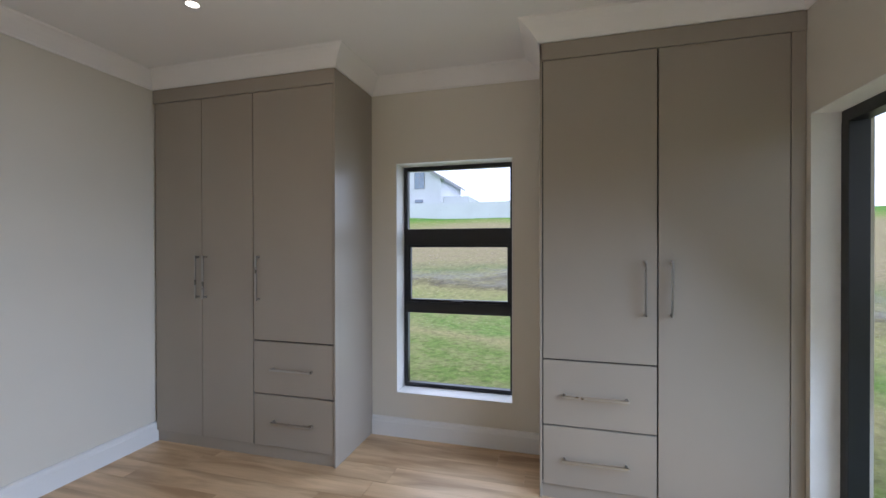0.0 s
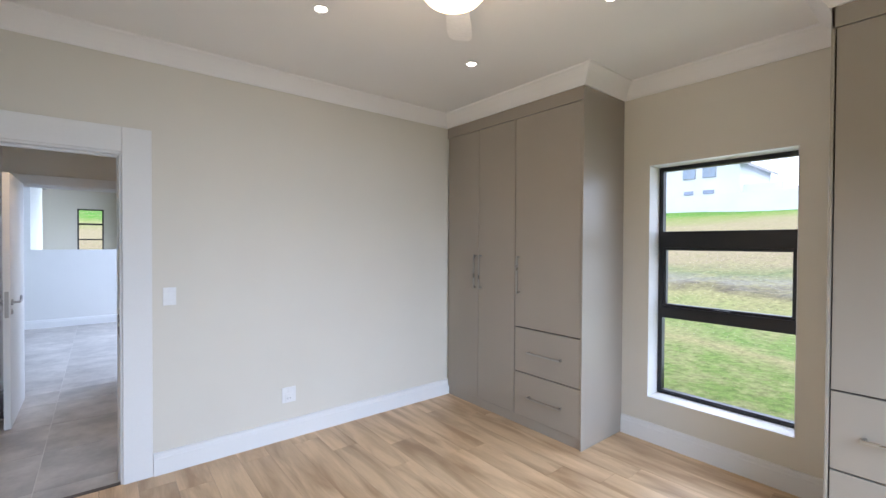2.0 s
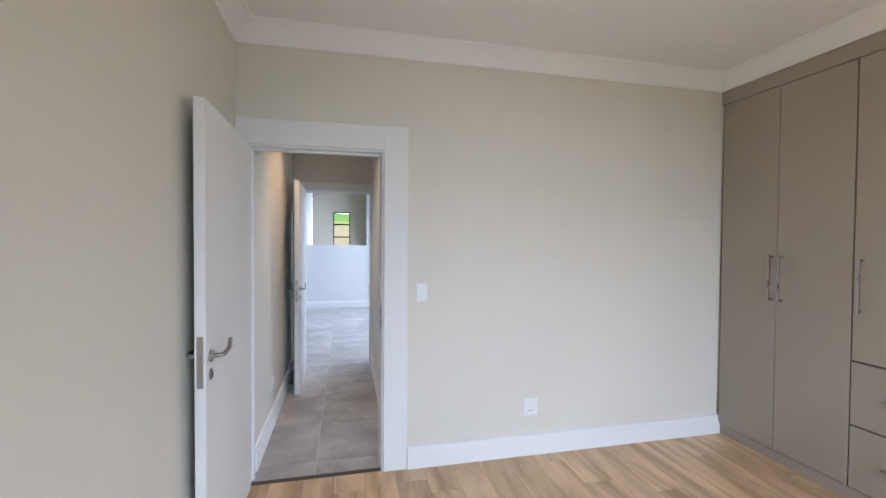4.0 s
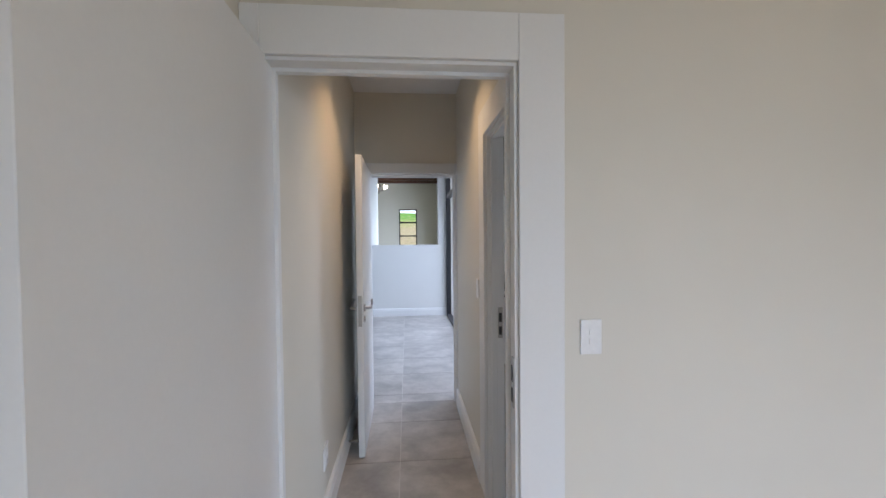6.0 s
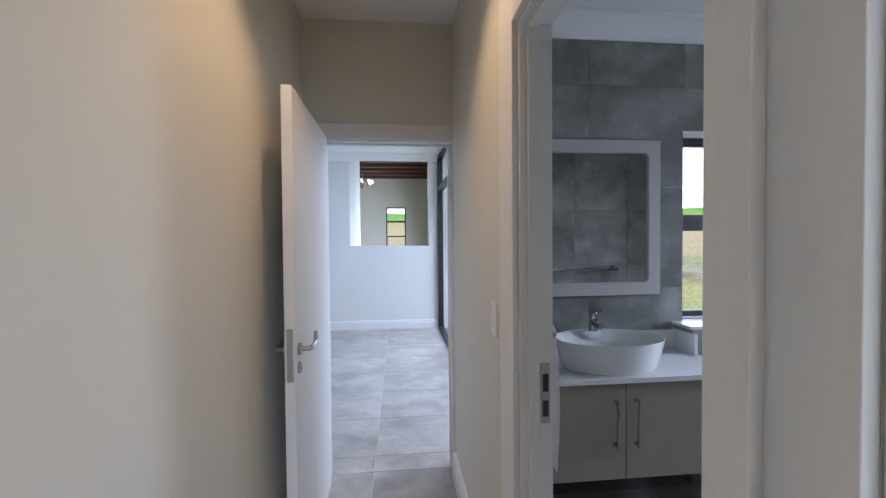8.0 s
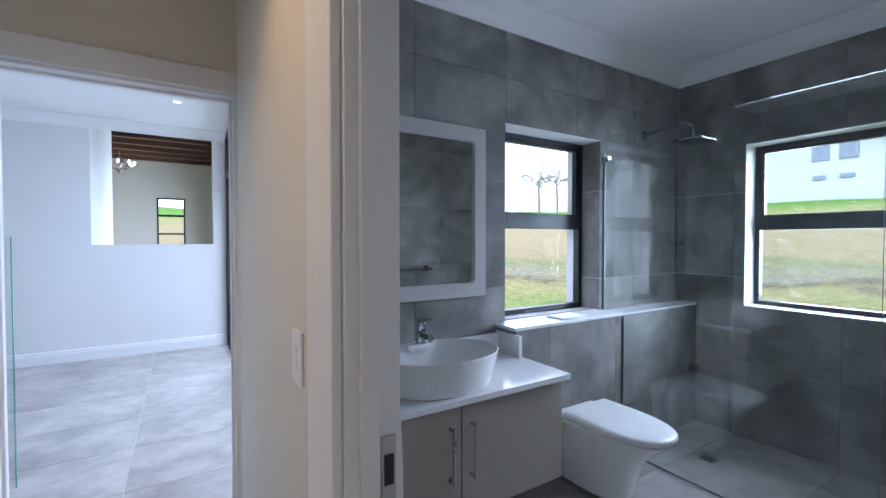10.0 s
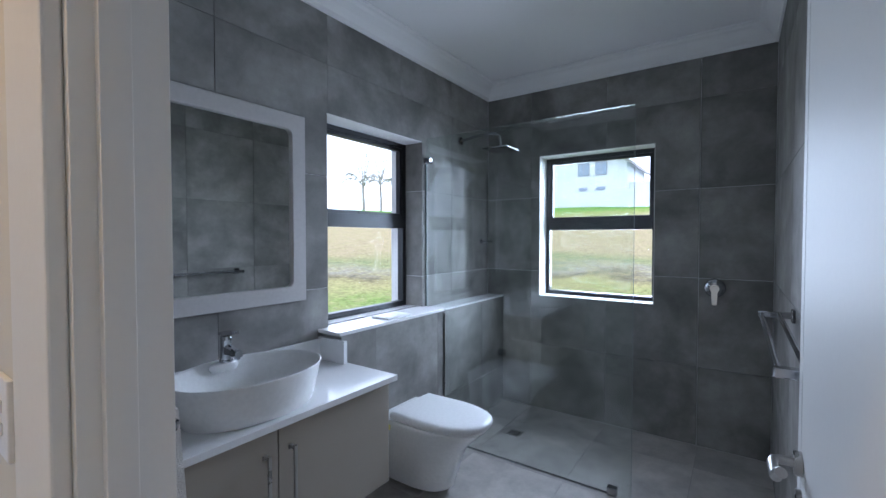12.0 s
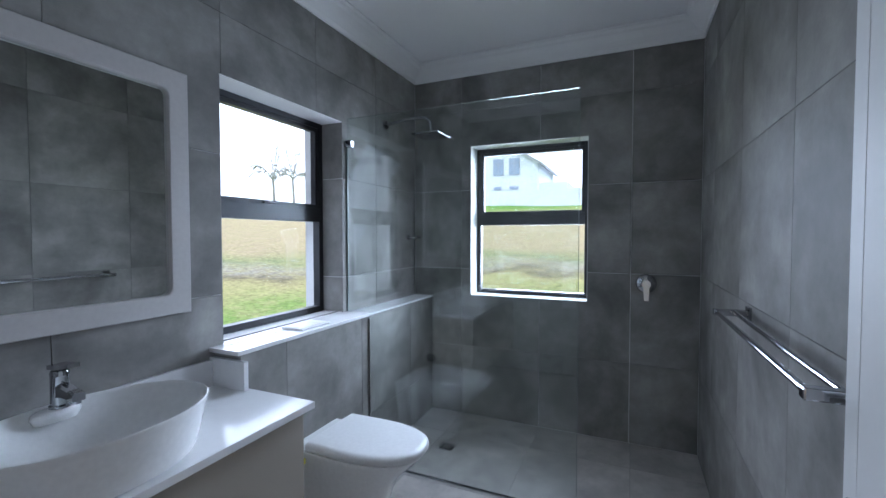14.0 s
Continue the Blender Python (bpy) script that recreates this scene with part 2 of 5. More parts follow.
def glow_mat(name, colour, strength):
    m = bpy.data.materials.new(name)
    m.use_nodes = True
    b = m.node_tree.nodes["Principled BSDF"]
    b.inputs["Base Color"].default_value = (*colour, 1)
    b.inputs["Emission Color"].default_value = (*colour, 1)
    b.inputs["Emission Strength"].default_value = strength
    return m


PAINT = mat("wall_paint", (0.66, 0.627, 0.55), 0.6, vary=0.025, scale=1.2, grain=220, grain_amount=0.012, bump=0.06)
GREYPAINT = mat("cool_wall_paint", (0.70, 0.70, 0.68), 0.6, vary=0.025, scale=1.2, grain=220, grain_amount=0.012, bump=0.06)
CEIL = mat("ceiling_paint", (0.82, 0.81, 0.8), 0.75, vary=0.02, scale=1.0, grain=150, grain_amount=0.01, bump=0.03)
GLOSS = mat("white_gloss_paint", (0.74, 0.74, 0.73), 0.55, vary=0.015, scale=1.2, grain=90, grain_amount=0.012, bump=0.03, spec=0.3, rvary=0.03)
PLASTER = mat("white_reveal_plaster", (0.80, 0.80, 0.79), 0.6, vary=0.03, scale=5, grain=120, grain_amount=0.015, bump=0.08)
MELAMINE = mat("taupe_melamine", (0.345, 0.305, 0.255), 0.33, vary=0.03, scale=1.5, grain=240, grain_amount=0.02, bump=0.02, spec=0.5, rvary=0.015)
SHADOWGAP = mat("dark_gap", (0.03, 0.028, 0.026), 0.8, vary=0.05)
ALU = mat("charcoal_powder_coat", (0.012, 0.013, 0.016), 0.38, vary=0.1, scale=6, grain=300, grain_amount=0.06, bump=0.05)
STEEL = mat("brushed_steel", (0.42, 0.405, 0.385), 0.3, metal=1.0, vary=0.06, scale=12, grain=300, grain_amount=0.05, bump=0.03)
CHROME = mat("chrome", (0.46, 0.47, 0.49), 0.07, metal=1.0, vary=0.03, scale=8, grain=60, grain_amount=0.01, bump=0.0, rvary=0.03)
BLACKTRIM = mat("black_slot", (0.015, 0.015, 0.015), 0.5)
PLASTIC = mat("white_plastic", (0.76, 0.76, 0.755), 0.35, vary=0.015, bump=0.0)
CERAMIC = mat("white_ceramic", (0.84, 0.84, 0.83), 0.08, vary=0.012, scale=2, bump=0.0, rvary=0.03)
STONE = mat("white_quartz", (0.80, 0.80, 0.80), 0.14, vary=0.02, scale=20, grain=350, grain_amount=0.05, bump=0.0, rvary=0.04)
TOWEL = mat("white_towel_cotton", (0.78, 0.78, 0.78), 0.95, vary=0.04, scale=20, grain=400, grain_amount=0.12, bump=0.7)
OAK = wood_mat("oak_laminate", (0.69, 0.49, 0.295), (0.39, 0.245, 0.13))
DARKWOOD = mat("stained_beam_timber", (0.10, 0.045, 0.025), 0.5, vary=0.35, scale=2, grain=40, grain_amount=0.15, bump=0.3, stretch=(0.4, 6, 6))
FTILE = tile_mat("cement_floor_tile", (0.53, 0.50, 0.465), (0.32, 0.298, 0.278), 0.33)
WTILE = tile_mat("cement_wall_tile", (0.34, 0.33, 0.312), (0.155, 0.15, 0.14), 0.58, 0.18)
WALLGROUT = mat("wall_grout", (0.17, 0.165, 0.158), 0.9, vary=0.06, grain=200, bump=0.1)
GROUT = mat("grout", (0.28, 0.27, 0.258), 0.9, vary=0.06, grain=200, bump=0.1)
PALEGROUT = mat("pale_grout", (0.6, 0.58, 0.55), 0.9, vary=0.06, grain=200, bump=0.1)
STRIP = mat("dark_threshold_strip", (0.07, 0.05, 0.04), 0.45, vary=0.1)
GLASS = glass_mat("clear_glass", (1, 1, 1), 0.08, 0.002)
SHOWERGLASS = glass_mat("shower_glass", (0.955, 0.985, 0.972), 1.0, 0.065)
GREENEDGE = mat("green_glass_edge", (0.10, 0.32, 0.26), 0.1, vary=0.1, bump=0.0)
BULB = glow_mat("lit_lamp", (1.0, 0.88, 0.68), 14.0)
DOME = glow_mat("lit_opal_dome", (1.0, 0.80, 0.50), 2.6)
LAWN = ground_mat()
# White walls given a blue-grey base: their shade is put into the colour.
RENDERED = mat("shaded_white_render", (0.64, 0.67, 0.72), 0.9, vary=0.04, scale=0.6, grain=20, grain_amount=0.02, bump=0.05)
ROOF = mat("grey_roof_tile", (0.36, 0.36, 0.38), 0.8, vary=0.1)
HOUSEGLASS = mat("blue_house_window", (0.26, 0.32, 0.42), 0.08, vary=0.1, bump=0.0)
HOUSEFRAME = mat("grey_house_frame", (0.3, 0.31, 0.34), 0.6)
TRUNK = mat("palm_bark", (0.25, 0.24, 0.225), 0.95, vary=0.2, scale=3, bump=0.5)
# Greyed and paled: distance haze and bloom are put into the leaf colour.
FROND = mat("hazed_palm_leaf", (0.27, 0.27, 0.24), 0.8, vary=0.2)
YELLOW = mat("yellow_tag", (0.7, 0.6, 0.05), 0.5)
mirror_m = bpy.data.materials.new("mirror_silver")
mirror_m.use_nodes = True
mb = mirror_m.node_tree.nodes["Principled BSDF"]
mb.inputs["Base Color"].default_value = (0.86, 0.89, 0.87, 1)
mb.inputs["Metallic"].default_value, mb.inputs["Roughness"].default_value = 1.0, 0.012

# ---- mesh helpers ----


def bm_box(x0, x1, y0, y1, z0, z1, bevel=0.0, bm=None):
    bm = bm or bmesh.new()
    x0, x1, y0, y1, z0, z1 = min(x0, x1), max(x0, x1), min(y0, y1), max(y0, y1), min(z0, z1), max(z0, z1)
    m = Matrix.LocRotScale(((x0 + x1) / 2, (y0 + y1) / 2, (z0 + z1) / 2), None, (x1 - x0, y1 - y0, z1 - z0))
    made = bmesh.ops.create_cube(bm, size=1, matrix=m)["verts"]
    if bevel:
        edges = list({e for v in made for e in v.link_edges})
        bmesh.ops.bevel(bm, geom=edges, offset=bevel, segments=2, profile=0.5, affect="EDGES")
    return bm


def bm_cyl(p, q, r, r2=None, seg=20, bm=None):
    bm = bm or bmesh.new()
    p, q = Vector(p), Vector(q)
    d = q - p
    m = Matrix.Translation((p + q) / 2) @ d.to_track_quat("Z", "Y").to_matrix().to_4x4()
    bmesh.ops.create_cone(bm, cap_ends=True, segments=seg, radius1=r, radius2=r if r2 is None else r2, depth=d.length, matrix=m)
    return bm


def bm_tube(points, r, seg=12, bm=None):
    """A round tube along points."""
    bm = bm or bmesh.new()
    pts = [Vector(p) for p in points]
    rings = []
    up = Vector((0.123, 0.456, 0.88)).normalized()
    for i, p in enumerate(pts):
        d = (pts[min(i + 1, len(pts) - 1)] - pts[max(i - 1, 0)]).normalized()
        a = d.cross(up).normalized()
        b = a.cross(d).normalized()
        rings.append([bm.verts.new(p + r * (math.cos(k * math.tau / seg) * a + math.sin(k * math.tau / seg) * b)) for k in range(seg)])
    for u, v in zip(rings, rings[1:]):
        for k in range(seg):
            bm.faces.new((u[k], u[(k + 1) % seg], v[(k + 1) % seg], v[k]))
    bm.faces.new(rings[0]), bm.faces.new(rings[-1])
    bmesh.ops.recalc_face_normals(bm, faces=bm.faces)
    return bm


def bm_loft(rings, close=True, caps=True, bm=None):
    bm = bm or bmesh.new()
    vs = [[bm.verts.new(p) for p in ring] for ring in rings]
    n = len(vs[0])
    for u, v in zip(vs, vs[1:]):
        for k in range(n if close else n - 1):
            bm.faces.new((u[k], u[(k + 1) % n], v[(k + 1) % n], v[k]))
    if caps:
        bm.faces.new(vs[0]), bm.faces.new(vs[-1])
    bmesh.ops.recalc_face_normals(bm, faces=bm.faces)
    return bm


def bm_sweep(profile, path, closed=False):
    """A moulding: profile of (out from the wall, up) along a plan path with the room on its left; mitred corners."""
    pts = [Vector((p[0], p[1])) for p in path]
    n = len(pts)
    rings = []
    for i, p in enumerate(pts):
        a = (p - pts[i - 1]).normalized() if (i or closed) else (pts[1] - p).normalized()
        b = (pts[(i + 1) % n] - p).normalized() if (i < n - 1 or closed) else a
        na, nb = Vector((-a.y, a.x)), Vector((-b.y, b.x))
        mid = (na + nb).normalized()
        mid /= max(0.2, mid.dot(na))
        rings.append([(p.x + mid.x * o, p.y + mid.y * o, z) for o, z in profile])
    bm = bmesh.new()
    vs = [[bm.verts.new(q) for q in ring] for ring in rings]
    k = len(profile)
    for i in range(n if closed else n - 1):
        u, v = vs[i], vs[(i + 1) % n]
        for j in range(k):
            bm.faces.new((u[j], u[(j + 1) % k], v[(j + 1) % k], v[j]))
    if not closed:
        bm.faces.new(vs[0]), bm.faces.new(vs[-1])
    bmesh.ops.recalc_face_normals(bm, faces=bm.faces)
    return bm


def mesh_of(name, bm, material, smooth=False):
    me = bpy.data.meshes.new(name)
    bm.to_mesh(me)
    bm.free()
    me.materials.append(material)
    if smooth:
        me.shade_smooth()
        me.set_sharp_from_angle(angle=radians(35))
    return me


def part(name, bm, material, parent, label="", smooth=False):
    ob = new(name, mesh_of(name, bm, material, smooth))
    if parent:
        ob.parent = parent
        if parent.parent is None:
            ob.matrix_parent_inverse = parent.matrix_basis.inverted()
    return tagged(ob, label) if label else ob


def thing(name, x, y, z, label, category, group=""):
    ob = new(name)
    ob.empty_display_size = 0.05
    ob.location = (x, y, z)
    return tagged(ob, label, category, group)


def structure(name, bm, material, label="", category="", smooth=False):
    ob = new(name, mesh_of(name, bm, material, smooth))
    return tagged(ob, label, category, kind="structure")


def bm_wall(axis, a, b, lo, hi, z0, z1, holes):
    """A wall with thickness a..b along an axis ('x': faces x), from lo to hi, with rectangular holes (lo, hi, z0, z1)."""
    bm = bmesh.new()
    cuts = sorted({lo, hi, *[h[0] for h in holes], *[h[1] for h in holes]})
    for u, v in zip(cuts, cuts[1:]):
        spans = [(z0, z1)]
        for h in holes:
            if h[0] <= u + 1e-6 and h[1] >= v - 1e-6:
                spans = [s for p, q in spans for s in ((p, min(q, h[2])), (max(p, h[3]), q)) if s[1] - s[0] > 1e-6]
        for p, q in spans:
            if axis == "x":
                bm_box(a, b, u, v, p, q, bm=bm)
            else:
                bm_box(u, v, a, b, p, q, bm=bm)
    bmesh.ops.remove_doubles(bm, verts=bm.verts, dist=1e-5)
    inner = [f for f in bm.faces if sum(1 for g in bm.faces if g is not f and (g.calc_center_median() - f.calc_center_median()).length < 1e-5)]
    bmesh.ops.delete(bm, geom=inner, context="FACES")
    return bm


BATH_SHIFT = Vector((-0.028, 0.072, 0.0))
bath_things = []


def bath(ob):
    """Marks a top-level object of the bathroom, laid out from its own corner."""
    bath_things.append(ob)
    return ob


# ---- plan, metres ----
CEILING = 2.72
BED_W, BED_E, BED_S, BED_N = -0.86, 3.122, -4.10, 0.0
COR_W, COR_E, COR_S, COR_N = -0.80, 0.078, 0.12, 2.355
BATH_W, BATH_E, BATH_S, BATH_N = 0.20, 3.277, 0.14, 2.145
LIV_E, LIV_N, FAR_N = 0.38, 6.67, 12.4

# ---- ground outside ----


def ground_height(x, y):
    r = math.hypot(x - 1.5, y)
    h = -0.12
    if r > 7:
        h += (0.115 + 0.018 * max(0.0, (x - 1.5) / r) ** 4) * (min(r, 43) - 7)
    if r > 43:
        h += 0.015 * (min(r, 400) - 43)
    if r > 6:
        h += min(1, (r - 6) / 6) * 0.16 * noise.noise(Vector((x * 0.18, y * 0.18, 0))) + min(1, (r - 6) / 20) * 0.35 * noise.noise(Vector((x * 0.05, y * 0.05, 4)))
    return h


def build_ground():
    bm = bmesh.new()
    radii = [0.0] + [2.5 + 0.7 * i for i in range(62)] + [48, 55, 65, 80, 110, 160, 300, 700, 1600]
    segs = 180
    rows = []
    for r in radii:
        if r == 0:
            rows.append([bm.verts.new((1.5, 0, -0.12))])
        else:
            rows.append([bm.verts.new((1.5 + r * math.cos(k * math.tau / segs), r * math.sin(k * math.tau / segs), ground_height(1.5 + r * math.cos(k * math.tau / segs), r * math.sin(k * math.tau / segs)))) for k in range(segs)])
    for k in range(segs):
        bm.faces.new((rows[0][0], rows[1][k], rows[1][(k + 1) % segs]))
    for u, v in zip(rows[1:], rows[2:]):
        for k in range(segs):
            bm.faces.new((u[k], v[k], v[(k + 1) % segs], u[(k + 1) % segs]))
    bmesh.ops.recalc_face_normals(bm, faces=bm.faces)
    structure("ground", bm, LAWN, "sloping lawn with dry tan patches and green ridge", "lawn", smooth=True)


build_ground()

# ---- walls, floors, ceilings ----
bed_win = (-2.60, -1.718, 0.332, 2.08)
bath_win_e = (0.812, 1.667, 0.932, 2.07)
bath_win_n = (1.49, 2.33, 0.92, 2.075)
slider = (0.25, 2.56, 0.0, 2.09)
bed_door = (-0.80, 0.0, 0.0, 2.03)
bath_door = (0.168, 0.96, 0.0, 2.03)
cor_door = (-0.70, 0.074, 0.0, 2.025)

structure("wall_east_bedroom", bm_wall("x", BED_E, 3.37, BED_S - 0.25, 0.0, -0.1, 2.85, [bed_win]), PAINT, "greige painted plaster wall around the bedroom window", "wall")
structure("wall_south_bedroom", bm_wall("y", BED_S - 0.25, BED_S, BED_W - 0.12, BED_E, -0.1, 2.85, [slider]), PAINT, "greige painted plaster wall with a sliding door", "wall")
structure("wall_west_bedroom", bm_wall("x", BED_W - 0.12, BED_W, BED_S, 0.0, -0.1, 2.85, []), PAINT, "plain greige painted plaster wall", "wall")
structure("wall_north_bedroom", bm_wall("y", 0.0, 0.12, BED_W - 0.12, 3.37, -0.1, 2.85, [(-0.80, 0.0, -0.1, 2.03)]), PAINT, "greige painted plaster wall with a doorway", "wall")
structure("wall_west_corridor", bm_wall("x", COR_W - 0.12, COR_W, 0.12, COR_N, -0.1, 2.85, []), PAINT, "greige painted corridor wall", "wall")
structure("wall_east_corridor", bm_wall("x", COR_E, 0.164, 0.12, COR_N, -0.1, 2.85, [(bath_door[0], bath_door[1], -0.1, 2.03)]), PAINT, "greige painted corridor wall with the bathroom doorway", "wall")
structure("wall_north_corridor", bm_wall("y", COR_N, COR_N + 0.12, -4.0, LIV_E + 0.1, -0.1, 2.95, [(-0.70, 0.074, -0.1, 2.025)]), PAINT, "greige painted wall over the corridor door", "wall")
bath(structure("wall_north_bathroom", bm_wall("y", BATH_N + 0.008, 2.435, 0.46, 3.52, -0.1, 2.85, [bath_win_n]), PLASTER, "bathroom outer wall behind grey tiles", "wall"))
bath(structure("wall_east_bathroom", bm_wall("x", BATH_E + 0.008, 3.52, 0.12, BATH_N + 0.008, -0.1, 2.85, [bath_win_e]), PLASTER, "bathroom outer wall behind grey tiles", "wall"))
structure("wall_living_partition", bm_wall("y", LIV_N, LIV_N + 0.2, -4.0, LIV_E + 0.25, -0.1, 2.95, [(-1.02, 0.235, 1.34, 2.74)]), GREYPAINT, "white half-height wall with a wide opening above", "wall")
structure("wall_return_far_room", bm_wall("x", -1.16, -1.02, LIV_N + 0.2, 8.55, -0.1, 3.18, []), GREYPAINT, "white painted return wall behind the opening", "wall")
structure("wall_west_living", bm_wall("x", -4.12, -4.0, COR_N, FAR_N, -0.1, 5.4, []), GREYPAINT, "plain painted wall", "wall")
structure("wall_north_far_room", bm_wall("y", FAR_N, FAR_N + 0.2, -4.12, 1.0, -0.1, 5.4, [(-0.61, -0.03, 0.95, 2.4)]), PAINT, "tall cream painted wall with a small window", "wall")
structure("wall_east_far_room", bm_wall("x", 0.62, 0.82, LIV_N + 0.2, FAR_N, -0.1, 5.4, [(8.2, 11.4, 0.0, 2.3)]), PAINT, "cream painted wall with glazed opening", "wall")
structure("wall_over_partition", bm_wall("y", LIV_N, LIV_N + 0.2, -4.12, 0.82, 2.95, 5.4, []), GREYPAINT, "upper wall above the opening", "wall")
structure("ceiling_bedroom", bm_box(BED_W, BED_E, BED_S, 0.0, CEILING, CEILING + 0.1), CEIL, "smooth white ceiling", "ceiling")
structure("ceiling_corridor", bm_box(COR_W, COR_E, 0.12, COR_N, CEILING, CEILING + 0.1), CEIL, "smooth white ceiling", "ceiling")
bath(structure("ceiling_bathroom", bm_box(0.192, BATH_E + 0.008, 0.12, BATH_N + 0.008, CEILING, CEILING + 0.1), CEIL, "smooth white ceiling", "ceiling"))
structure("ceiling_living", bm_box(-4.0, LIV_E + 0.25, COR_N + 0.12, LIV_N, 2.80, 2.9), CEIL, "smooth white ceiling", "ceiling")
structure("ceiling_far_room", bm_box(-4.12, 0.82, LIV_N + 0.2, FAR_N, 5.0, 5.1), CEIL, "high white boarded ceiling above dark beams", "ceiling")
# South of the bedroom an unseen overhang is added to cut sky light.
structure("roof_slab", bm_box(-4.3, 3.6, BED_S - 3.2, 2.5, 2.86, 3.0), PLASTER, "flat roof slab over the rooms, with an added overhang that shades the slider", "roof")
structure("floor", bm_box(-4.12, 3.52, BED_S - 0.25, FAR_N + 0.2, -0.15, -0.012), GROUT, "screed under the floor finishes", "floor")


# cornices and skirtings
CORNICE = [(0, 2.598), (0.012, 2.598), (0.016, 2.622), (0.03, 2.632), (0.05, 2.65), (0.075, 2.685), (0.092, 2.695), (0.1, 2.708), (0.115, 2.712), (0.115, 2.7195), (0, 2.7195)]
COVE = [(0, 2.61), (0.01, 2.61), (0.014, 2.622), (0.026, 2.638), (0.046, 2.662), (0.07, 2.685), (0.092, 2.701), (0.108, 2.709), (0.112, 2.7195), (0, 2.7195)]
structure("cornice_bedroom", bm_sweep(COVE, [(BED_W, 0), (BED_W, BED_S), (2.595, BED_S), (2.595, -2.812), (BED_E, -2.812), (BED_E, -1.518), (2.56, -1.518), (2.56, 0)], True), CEIL, "white moulded plaster cornice", "cornice")
LIVCORNICE = [(o * 1.3, z + 0.08) for o, z in COVE]
structure("cornice_living", bm_sweep(LIVCORNICE, [(LIV_E, LIV_N), (-4.0, LIV_N)]), CEIL, "white moulded plaster cornice", "cornice")
bath(structure("cornice_bathroom", bm_sweep(CORNICE, [(BATH_W, BATH_S), (BATH_E, BATH_S), (BATH_E, BATH_N), (BATH_W, BATH_N)], True), CEIL, "white moulded plaster cornice", "cornice"))
SKIRT = [(0, -0.01), (0.024, -0.01), (0.024, 0.105), (0.02, 0.112), (0.018, 0.132), (0.01, 0.14), (0, 0.142)]


def skirting(name, path):
    structure(name, bm_sweep(SKIRT, path), GLOSS, "white stepped timber skirting board", "skirting")


skirting("baseboard_north", [(2.58, 0), (0.153, 0)])
skirting("baseboard_west", [(BED_W, -0.02), (BED_W, BED_S), (0.2, BED_S)])
skirting("baseboard_window", [(BED_E, -2.80), (BED_E, -1.52)])
skirting("baseboard_corridor_west", [(COR_W, COR_N - 0.02), (COR_W, 0.16)])
skirting("baseboard_corridor_east", [(COR_E, 1.112), (COR_E, COR_N - 0.02)])
skirting("baseboard_living", [(LIV_E, LIV_N), (-4.0, LIV_N)])


# ---- doors ----
def casing(name, axis, face, out, lo, hi, top, width, lo_width, label):
    """Flat architrave round a doorway on a wall face; out is the sign away from the wall."""
    th = 0.018 * out
    head = thing(name, *((face, lo, 0) if axis == "x" else (lo, face, 0)), label, "door frame")
    head["kind"] = "structure"
    for u, v, p, q, n in ((hi, hi + width, 0, top + width, "side_casing"), (lo - lo_width, lo, 0, top + width, "side_casing"), (lo, hi, top, top + width, "head_casing")):
        bm = bm_box(face, face + th, u, v, p, q, 0.003) if axis == "x" else bm_box(u, v, face, face + th, p, q, 0.003)
        part(n, bm, GLOSS, head)
    return head


def lining(frame_ob, axis, a, b, lo, hi, top, stop_at):
    """Jamb lining inside the opening, with a door stop."""
    t = 0.012
    for u, v, p, q, n in ((lo, lo + t, 0, top, "jamb"), (hi - t, hi, 0, top, "jamb"), (lo + t, hi - t, top - t, top, "jamb_head")):
        bm = bm_box(a, b, u, v, p, q, 0.001) if axis == "x" else bm_box(u, v, a, b, p, q, 0.001)
        part(n, bm, GLOSS, frame_ob)
    s = 0.012
    for u, v, p, q in ((lo + t, lo + t + s, 0, top - t), (hi - t - s, hi - t, 0, top - t), (lo + t + s, hi - t - s, top - t - s, top - t)):
        bm = bm_box(stop_at, stop_at + 0.03, u, v, p, q, 0.001) if axis == "x" else bm_box(u, v, stop_at, stop_at + 0.03, p, q, 0.001)
        part("door_stop", bm, GLOSS, frame_ob)


bed_frame = casing("door_frame_bedroom", "y", 0.0, -1, -0.80, 0.0, 2.03, 0.15, 0.058, "white painted timber door casing and jamb")
lining(bed_frame, "y", 0.0, 0.12, -0.80, 0.0, 2.03, 0.06)
bath_frame = casing("door_frame_bathroom", "x", COR_E, -1, bath_door[0], bath_door[1], 2.03, 0.15, 0.07, "white painted timber door casing and jamb")
lining(bath_frame, "x", COR_E, 0.172, bath_door[0], bath_door[1], 2.03, 0.10)
cor_frame = casing("door_frame_corridor", "y", COR_N, -1, -0.70, 0.074, 2.025, 0.09, 0.095, "white painted timber door casing and jamb")
lining(cor_frame, "y", COR_N, COR_N + 0.12, -0.70, 0.074, 2.025, COR_N + 0.05)
cor_back = casing("door_frame_living", "y", COR_N + 0.12, 1, -0.70, 0.074, 2.025, 0.09, 0.09, "white painted timber door casing")


def strike(frame_ob, bm_plate, slots):
    p = part("strike_plate", bm_plate, STEEL, frame_ob, "brushed steel strike plate with two slots")
    for s in slots:
        part("slot", s, BLACKTRIM, p)


strike(bed_frame, bm_box(-0.0165, -0.0125, 0.008, 0.032, 0.90, 1.07, 0.001), [bm_box(-0.019, -0.0155, 0.013, 0.027, 0.92, 0.965), bm_box(-0.019, -0.0155, 0.013, 0.027, 0.99, 1.04)])
